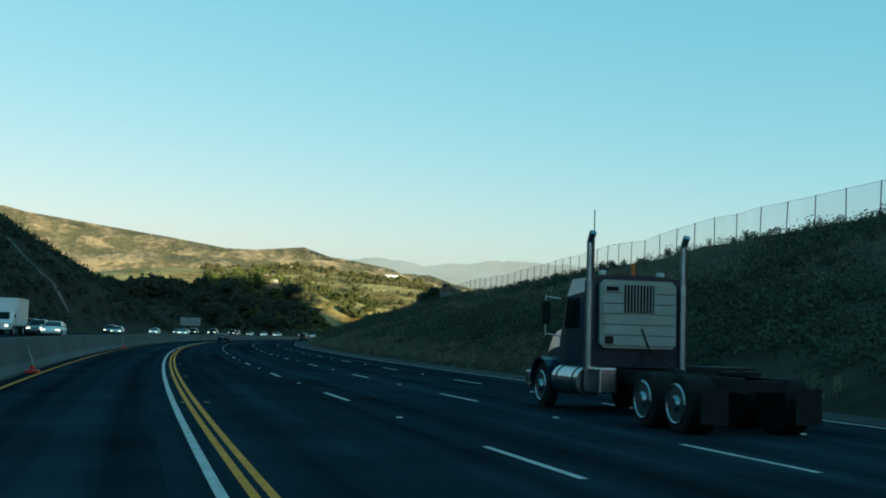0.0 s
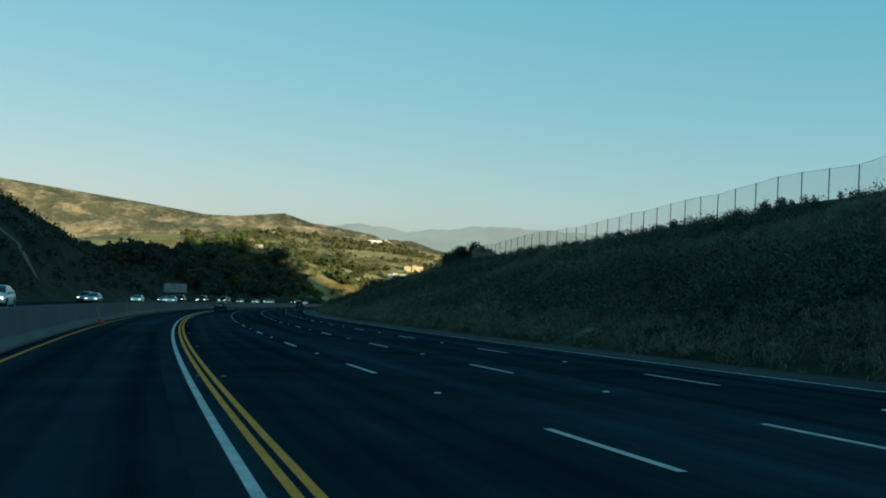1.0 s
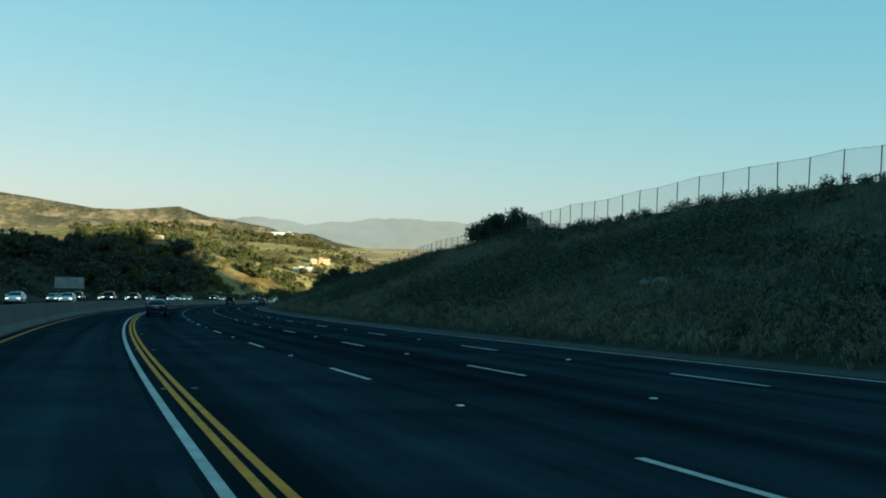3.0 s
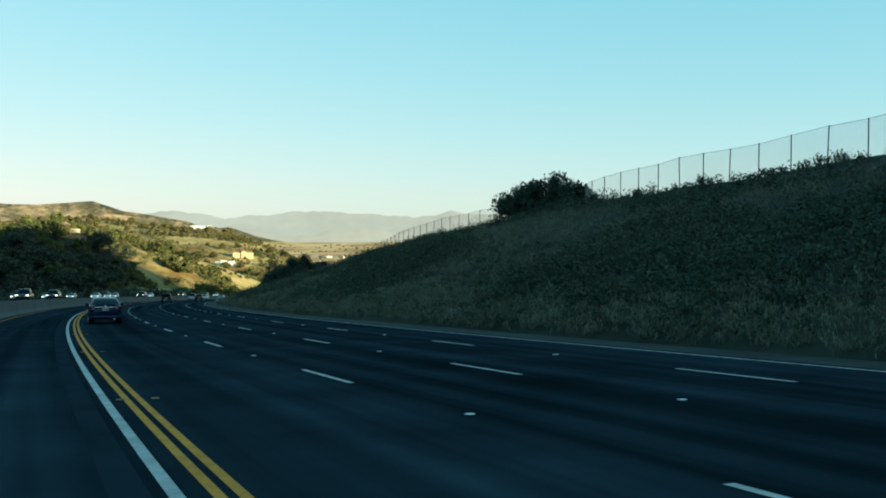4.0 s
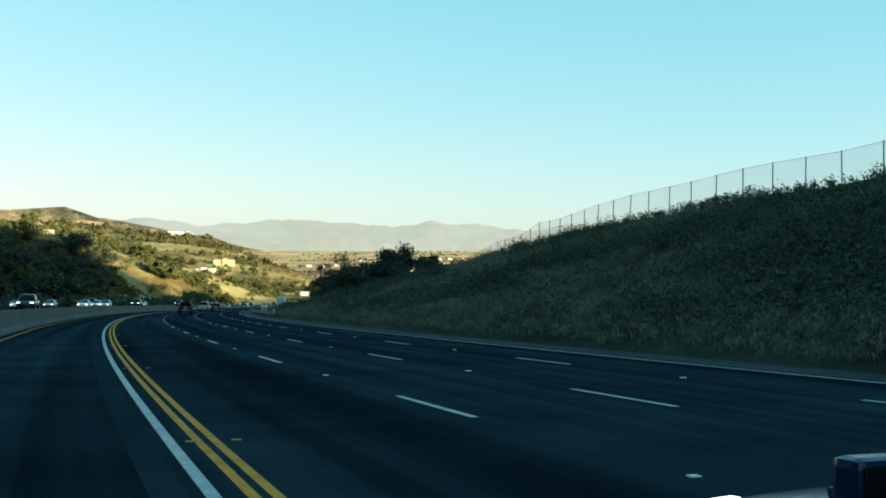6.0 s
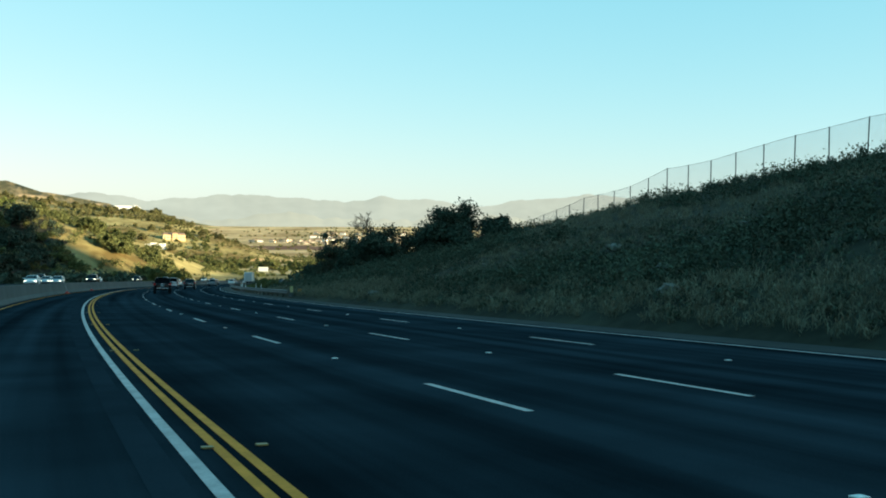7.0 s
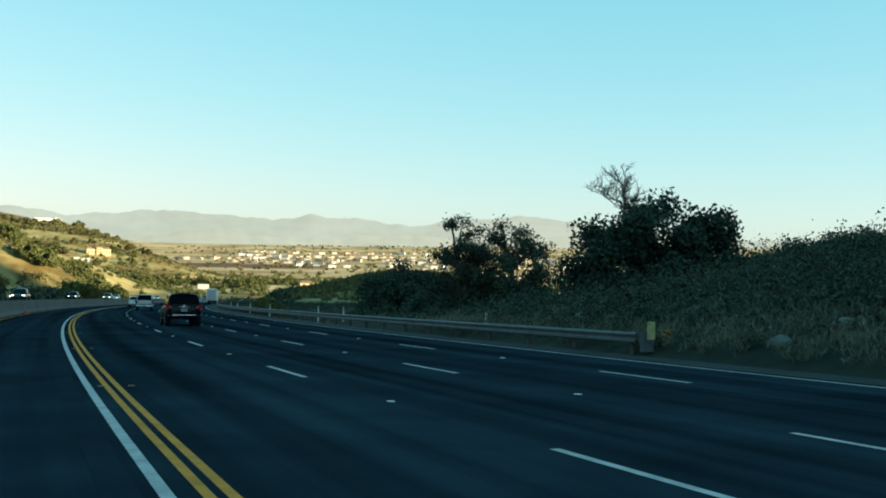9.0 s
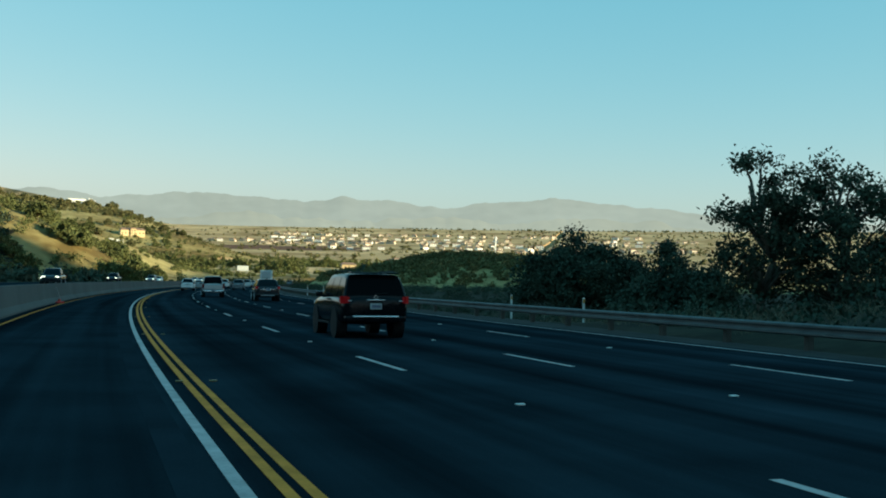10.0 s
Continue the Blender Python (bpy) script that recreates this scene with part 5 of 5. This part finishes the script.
def box_truck(name, label, lamps_on=True, **kw):
    root = thing(name, label=label, category="truck", group=kw.get("group", ""))
    bm = bmesh.new()
    box(bm, -1.2, 1.2, -2.0, 4.2, 0.95, 3.75, 0.05)
    cargo = part("cargo_box", bm, PAINT_WHITE, root)
    for s in (-1, 1):
        bm = bmesh.new()
        box(bm, s * 1.203 - 0.01, s * 1.203 + 0.01, -1.95, 4.15, 3.55, 3.68, 0.005)
        part("edge_rail", bm, ALLOY, cargo)
    bm = bmesh.new()
    box(bm, -1.0, 1.0, -2.03, -2.005, 1.0, 3.5, 0.02)
    part("rear_door", bm, PAINT_SILVER, cargo)
    bm = bmesh.new()
    loft(bm, [(4.35, [(1.0, 0.6), (1.05, 1.3), (0.98, 2.4), (0.5, 2.45)]), (5.4, [(1.0, 0.6), (1.05, 1.3), (0.9, 2.35), (0.5, 2.4)]), (5.9, [(1.0, 0.6), (1.02, 1.3), (0.8, 1.5), (0.5, 1.55)]), (6.6, [(0.9, 0.6), (0.92, 1.1), (0.7, 1.25), (0.4, 1.3)])])
    cab = part("cab", bm, PAINT_WHITE, root)
    bm = bmesh.new()
    pane(bm, [(0.86, 5.92, 1.55), (-0.86, 5.92, 1.55), (-0.8, 5.45, 2.32), (0.8, 5.45, 2.32)], 0.05, 0.02)
    part("windscreen", bm, CAR_GLASS, cab)
    bm = bmesh.new()
    box(bm, -0.9, 0.9, -1.9, 4.4, 0.6, 0.95, 0.02)
    part("chassis", bm, TRIM, root)
    for s in (-1, 1):
        for y in (0.0, 5.0):
            wheel(root, s * 0.95, y, 0.46, 0.3)
        bm = bmesh.new()
        box(bm, -0.16, 0.16, -0.04, 0.04, -0.09, 0.09, 0.02, pose(s * 0.68, 6.58, 0.95))
        part("headlamp", bm, HEAD_LAMP if lamps_on else LAMP_GLASS, root)
        bm = bmesh.new()
        box(bm, -0.1, 0.1, -0.03, 0.03, -0.06, 0.06, 0.01, pose(s * 1.0, -2.04, 0.9))
        part("tail_lamp", bm, RED_LAMP, root)
        bm = bmesh.new()
        box(bm, -0.06, 0.06, -0.05, 0.05, -0.2, 0.2, 0.02, pose(s * 1.3, 5.7, 1.9))
        part("mirror", bm, TRIM, root)
    return root


PAINT_NAVY = paint("navy_truck_paint", (0.004, 0.017, 0.036))
TRUCK_CHROME = material("dull_chrome", (0.34, 0.36, 0.38), 0.3, 1.0, scale=4, fine=40)
WHITE_SLAT = material("pale_panel", (0.33, 0.34, 0.31), 0.6, dark=0.8, light=1.1, scale=1.5, fine=20)


def semi_tractor():
    """A bonneted tractor unit with twin stacks, without its trailer; the origin lies under the middle of the tandem."""
    t = thing("tractor_unit", label="dark blue truck tractor without trailer, pale slatted cab guard", category="truck")
    bm = bmesh.new()
    for s in (-1, 1):
        box(bm, s * 0.43 - 0.06, s * 0.43 + 0.06, -2.9, 5.2, 0.75, 1.02, 0.015)
    for y in (-2.8, -1.3, 0, 1.3, 2.6):
        box(bm, -0.42, 0.42, y - 0.08, y + 0.08, 0.78, 0.98, 0.01)
    part("frame_rails", bm, TRIM, t)
    bm = bmesh.new()
    loft(bm, [(2.35, [(1.08, 1.05), (1.10, 1.6), (1.10, 2.7), (1.0, 3.0), (0.5, 3.06)]), (3.7, [(1.08, 1.05), (1.10, 1.6), (1.08, 2.6), (0.95, 3.0), (0.5, 3.05)]),
              (4.15, [(1.05, 1.05), (1.06, 1.6), (0.98, 2.0), (0.85, 2.2), (0.5, 2.25)])])
    cab = part("cab", bm, PAINT_NAVY, t)
    bm = bmesh.new()
    loft(bm, [(4.1, [(0.95, 1.0), (0.98, 1.5), (0.85, 1.98), (0.5, 2.05)]), (5.2, [(0.80, 0.95), (0.82, 1.4), (0.7, 1.82), (0.4, 1.9)]), (5.9, [(0.66, 0.9), (0.68, 1.3), (0.56, 1.68), (0.3, 1.74)])])
    part("bonnet", bm, PAINT_NAVY, t)
    bm = bmesh.new()
    box(bm, -0.55, 0.55, 5.9, 5.98, 0.8, 1.65, 0.03)
    part("grille", bm, TRUCK_CHROME, t)
    bm = bmesh.new()
    box(bm, -1.15, 1.15, 5.95, 6.2, 0.45, 0.85, 0.05)
    part("front_bumper", bm, TRUCK_CHROME, t)
    bm = bmesh.new()
    pane(bm, [(0.95, 4.16, 2.1), (-0.95, 4.16, 2.1), (-0.85, 3.75, 2.85), (0.85, 3.75, 2.85)], 0.05, 0.03)
    part("windscreen", bm, CAR_GLASS, cab)
    for s in (-1, 1):
        bm = bmesh.new()
        c = [(s * 1.105, 2.9, 1.85), (s * 1.105, 3.75, 1.85), (s * 1.085, 3.65, 2.6), (s * 1.105, 2.9, 2.6)]
        pane(bm, c if s > 0 else c[::-1], 0.03, 0.015)
        part("side_window", bm, CAR_GLASS, cab)
    # slatted guard behind the cab
    bm = bmesh.new()
    w = 0.90
    pts = [(-w + 0.1, 1.46), (w - 0.1, 1.46), (w, 1.56), (w, 2.83), (w - 0.1, 2.94), (-w + 0.1, 2.94), (-w, 2.83), (-w, 1.56)]
    face = bm.faces.new([bm.verts.new((x, 2.2, z)) for x, z in pts])
    r = bmesh.ops.extrude_face_region(bm, geom=[face])
    bmesh.ops.translate(bm, vec=(0, 0.1, 0), verts=[v for v in r["geom"] if isinstance(v, bmesh.types.BMVert)])
    bmesh.ops.recalc_face_normals(bm, faces=bm.faces)
    guard = part("cab_guard", bm, WHITE_SLAT, t, "pale metal cab guard")
    for i in range(6):
        for x0, x1 in (((-w + 0.05, w - 0.05),) if i < 3 else ((-w + 0.05, -0.36), (0.36, w - 0.05))):
            bm = bmesh.new()
            box(bm, x0, x1, 2.165, 2.196, 1.52 + 0.228 * i, 1.725 + 0.228 * i, 0.012)
            part("slat", bm, WHITE_SLAT, guard)
    bm = bmesh.new()
    box(bm, -0.34, 0.34, 2.17, 2.196, 2.24, 2.84, 0.01)
    win = part("back_window", bm, CAR_GLASS, guard)
    bm = bmesh.new()
    for i in range(9):
        rod(bm, (-0.30 + 0.075 * i, 2.155, 2.24), (-0.30 + 0.075 * i, 2.155, 2.84), 0.012, n=6)
    part("window_bars", bm, TRUCK_CHROME, win)
    bm = bmesh.new()
    box(bm, -0.78, -0.50, 2.14, 2.164, 2.70, 2.79, 0.01)
    part("guard_plate", bm, TRIM, guard)
    bm = bmesh.new()
    box(bm, -0.80, -0.62, 2.10, 2.164, 1.56, 1.72, 0.02)
    part("connector_box", bm, TRIM, guard)
    for s in (-1, 1):
        bm = bmesh.new()
        rod(bm, (s * 1.12, 2.3, 0.95), (s * 1.12, 2.3, 2.9), 0.105, n=14)
        part("stack_shield", bm, TRUCK_CHROME, t)
        bm = bmesh.new()
        rod(bm, (s * 1.12, 2.3, 2.9), (s * 1.12, 2.3, 3.75), 0.075, n=14)
        rod(bm, (s * 1.12, 2.3, 3.75), (s * 1.12, 2.15, 3.95), 0.075, 0.08, n=14)
        part("exhaust_stack", bm, TRUCK_CHROME, t)
        bm = bmesh.new()
        rod(bm, (s * 0.98, 2.5, 0.72), (s * 0.98, 4.0, 0.72), 0.33, n=24)
        tank = part("fuel_tank", bm, TRUCK_CHROME, t)
        for y in (2.75, 3.7):
            bm = bmesh.new()
            rod(bm, (s * 0.98, y, 0.72), (s * 0.98, y + 0.07, 0.72), 0.338, n=24)
            part("tank_strap", bm, TRIM, tank)
        bm = bmesh.new()
        box(bm, s * 0.98 - 0.2, s * 0.98 + 0.2, 1.55, 2.4, 0.5, 1.05, 0.04)
        part("battery_box", bm, TRUCK_CHROME, t)
        bm = bmesh.new()
        for i in range(9):
            a, b = math.pi * (0.02 + 0.96 * i / 9), math.pi * (0.02 + 0.96 * (i + 1) / 9)
            va = [(s * xx, 5.1 + 0.66 * math.cos(q), 0.55 + 0.66 * math.sin(q)) for q in (a, b) for xx in (0.78, 1.2)]
            bm.faces.new([bm.verts.new(va[k]) for k in (0, 1, 3, 2)])
        fender = part("front_fender", bm, PAINT_NAVY, t)
        fender.modifiers.new("thick", "SOLIDIFY").thickness = 0.04
        wheel(t, s * 1.0, 5.1, 0.52, 0.28, TRUCK_CHROME, 0)
        for y in (-1.97, -0.63):
            wheel(t, s * 0.93, y, 0.52, 0.58, TRUCK_CHROME, 0)
        bm = bmesh.new()
        box(bm, min(s * 0.66, s * 1.18), max(s * 0.66, s * 1.18), -2.80, -2.785, 0.22, 0.86)
        part("mud_flap", bm, TRIM, t)
        bm = bmesh.new()
        rod(bm, (s * 1.15, 3.9, 2.55), (s * 1.48, 4.0, 2.6), 0.018, n=6)
        rod(bm, (s * 1.15, 3.9, 1.7), (s * 1.48, 4.0, 1.75), 0.018, n=6)
        rod(bm, (s * 1.48, 4.0, 1.7), (s * 1.48, 4.0, 2.65), 0.018, n=6)
        arm = part("mirror_arm", bm, TRUCK_CHROME, t)
        bm = bmesh.new()
        box(bm, s * 1.48 - 0.1, s * 1.48 + 0.1, 3.94, 4.02, 1.95, 2.5, 0.03)
        part("mirror", bm, TRIM, arm)
        bm = bmesh.new()
        box(bm, s * 0.7 - 0.06, s * 0.7 + 0.06, 2.5, 2.68, 3.06, 3.16, 0.02)
        part("roof_lamp", bm, LAMP_GLASS, cab)
        bm = bmesh.new()
        rod(bm, (s * 1.16, 2.42, 1.2), (s * 1.16, 2.42, 2.2), 0.02, n=6)
        part("grab_rail", bm, TRUCK_CHROME, t)
    bm = bmesh.new()
    box(bm, -0.45, 0.45, -1.85, -0.8, 1.06, 1.18, 0.03)
    box(bm, -0.35, -0.08, -2.2, -1.8, 1.04, 1.12, 0.02)
    box(bm, 0.08, 0.35, -2.2, -1.8, 1.04, 1.12, 0.02)
    part("fifth_wheel", bm, TRIM, t)
    bm = bmesh.new()
    rod(bm, (0.25, 2.15, 1.35), (0.35, 1.2, 1.05), 0.025, n=6)
    rod(bm, (0.05, 2.15, 1.9), (0.30, 2.13, 1.3), 0.02, n=6)
    part("air_line", bm, TRIM, t)
    bm = bmesh.new()
    rod(bm, (-0.9, 2.6, 3.0), (-0.9, 2.6, 4.5), 0.012, n=6)
    part("aerial", bm, TRIM, t)
    bm = bmesh.new()
    rod(bm, (0.0, 2.5, 3.06), (0.0, 2.5, 3.32), 0.05, n=8)
    part("beacon", bm, material("orange_beacon", (0.5, 0.12, 0.02), 0.3, scale=8, fine=50), cab, "orange beacon")
    return t


semi_tractor().matrix_basis = on_road(19.9, 10.85)
sedan("sedan", "dark blue four-door sedan with a chrome boot strip", PAINT_BLUE).matrix_basis = on_road(188.4, 3.05)
suv("black_suv", "black off-road vehicle with roof rails and chrome bumper strip", PAINT_BLACK, category="car", lamps_on=False, brake=True).matrix_basis = on_road(345.0, 7.28)
crossover("dark_crossover", "charcoal crossover with one brake lamp lit", PAINT_CHARCOAL, brake=True).matrix_basis = on_road(397.5, 10.35)
pickup("silver_pickup", "silver pickup truck with a closed tailgate", PAINT_SILVER).matrix_basis = on_road(414, 7.0)
box_truck("white_box_truck", "white box truck with a plain cargo body", False).matrix_basis = on_road(560, 13.4)
far_white = crossover("white_crossover", "white crossover far along the motorway", PAINT_WHITE)
far_white.matrix_basis = on_road(470, 3.6)
far_dark = crossover("grey_crossover", "dark grey crossover far along the motorway", PAINT_GREY)
far_dark.matrix_basis = on_road(484, 10.3)
far_sedan = sedan("silver_sedan", "silver sedan far along the motorway", PAINT_SILVER, detail=False)
far_sedan.matrix_basis = on_road(506, 3.4)
for i, (s, l) in enumerate(((520, 6.9), (560, 3.4), (590, 10.2), (540, 10.3), (575, 7.0), (612, 6.9), (632, 3.4), (655, 13.6), (676, 7.0), (700, 10.3), (724, 3.4), (746, 13.6))):
    copy_thing((far_white, far_dark, far_sedan)[i % 3], on_road(s, l))

oncoming = [sedan("oncoming_sedan", "white sedan with headlamps lit", PAINT_WHITE, group="oncoming cars", detail=False),
            crossover("oncoming_crossover", "grey crossover with headlamps lit", PAINT_GREY, group="oncoming cars", detail=False),
            pickup("oncoming_pickup", "dark pickup truck with headlamps lit", PAINT_CHARCOAL, group="oncoming cars", detail=False),
            sedan("oncoming_sedan", "silver sedan with headlamps lit", PAINT_SILVER, group="oncoming cars", detail=False)]
places = [(102, -9.2), (118, -12.9), (135, -16.5), (182, -12.9), (198, -16.5), (240, -9.2), (262, -12.9), (300, -16.5), (318, -9.2), (345, -12.9), (372, -9.2), (385, -16.5),
          (412, -12.9), (440, -9.2), (462, -12.9), (490, -16.5), (225, -12.9), (277, -16.5), (286, -9.2), (306, -12.9), (330, -16.5), (358, -16.5), (398, -9.2), (428, -16.5), (525, -12.9), (548, -9.2), (585, -12.9), (620, -9.2), (655, -12.9)]
for i, (s, l) in enumerate(places):
    ob = oncoming[i] if i < 4 else copy_thing(oncoming[(i * 7 + i // 4) % 4], Matrix())
    ob.matrix_basis = on_road(s, l, 0.704, 180)
box_truck("oncoming_box_truck", "white box truck among the oncoming cars").matrix_basis = on_road(122, -16.4, 0.704, 180)
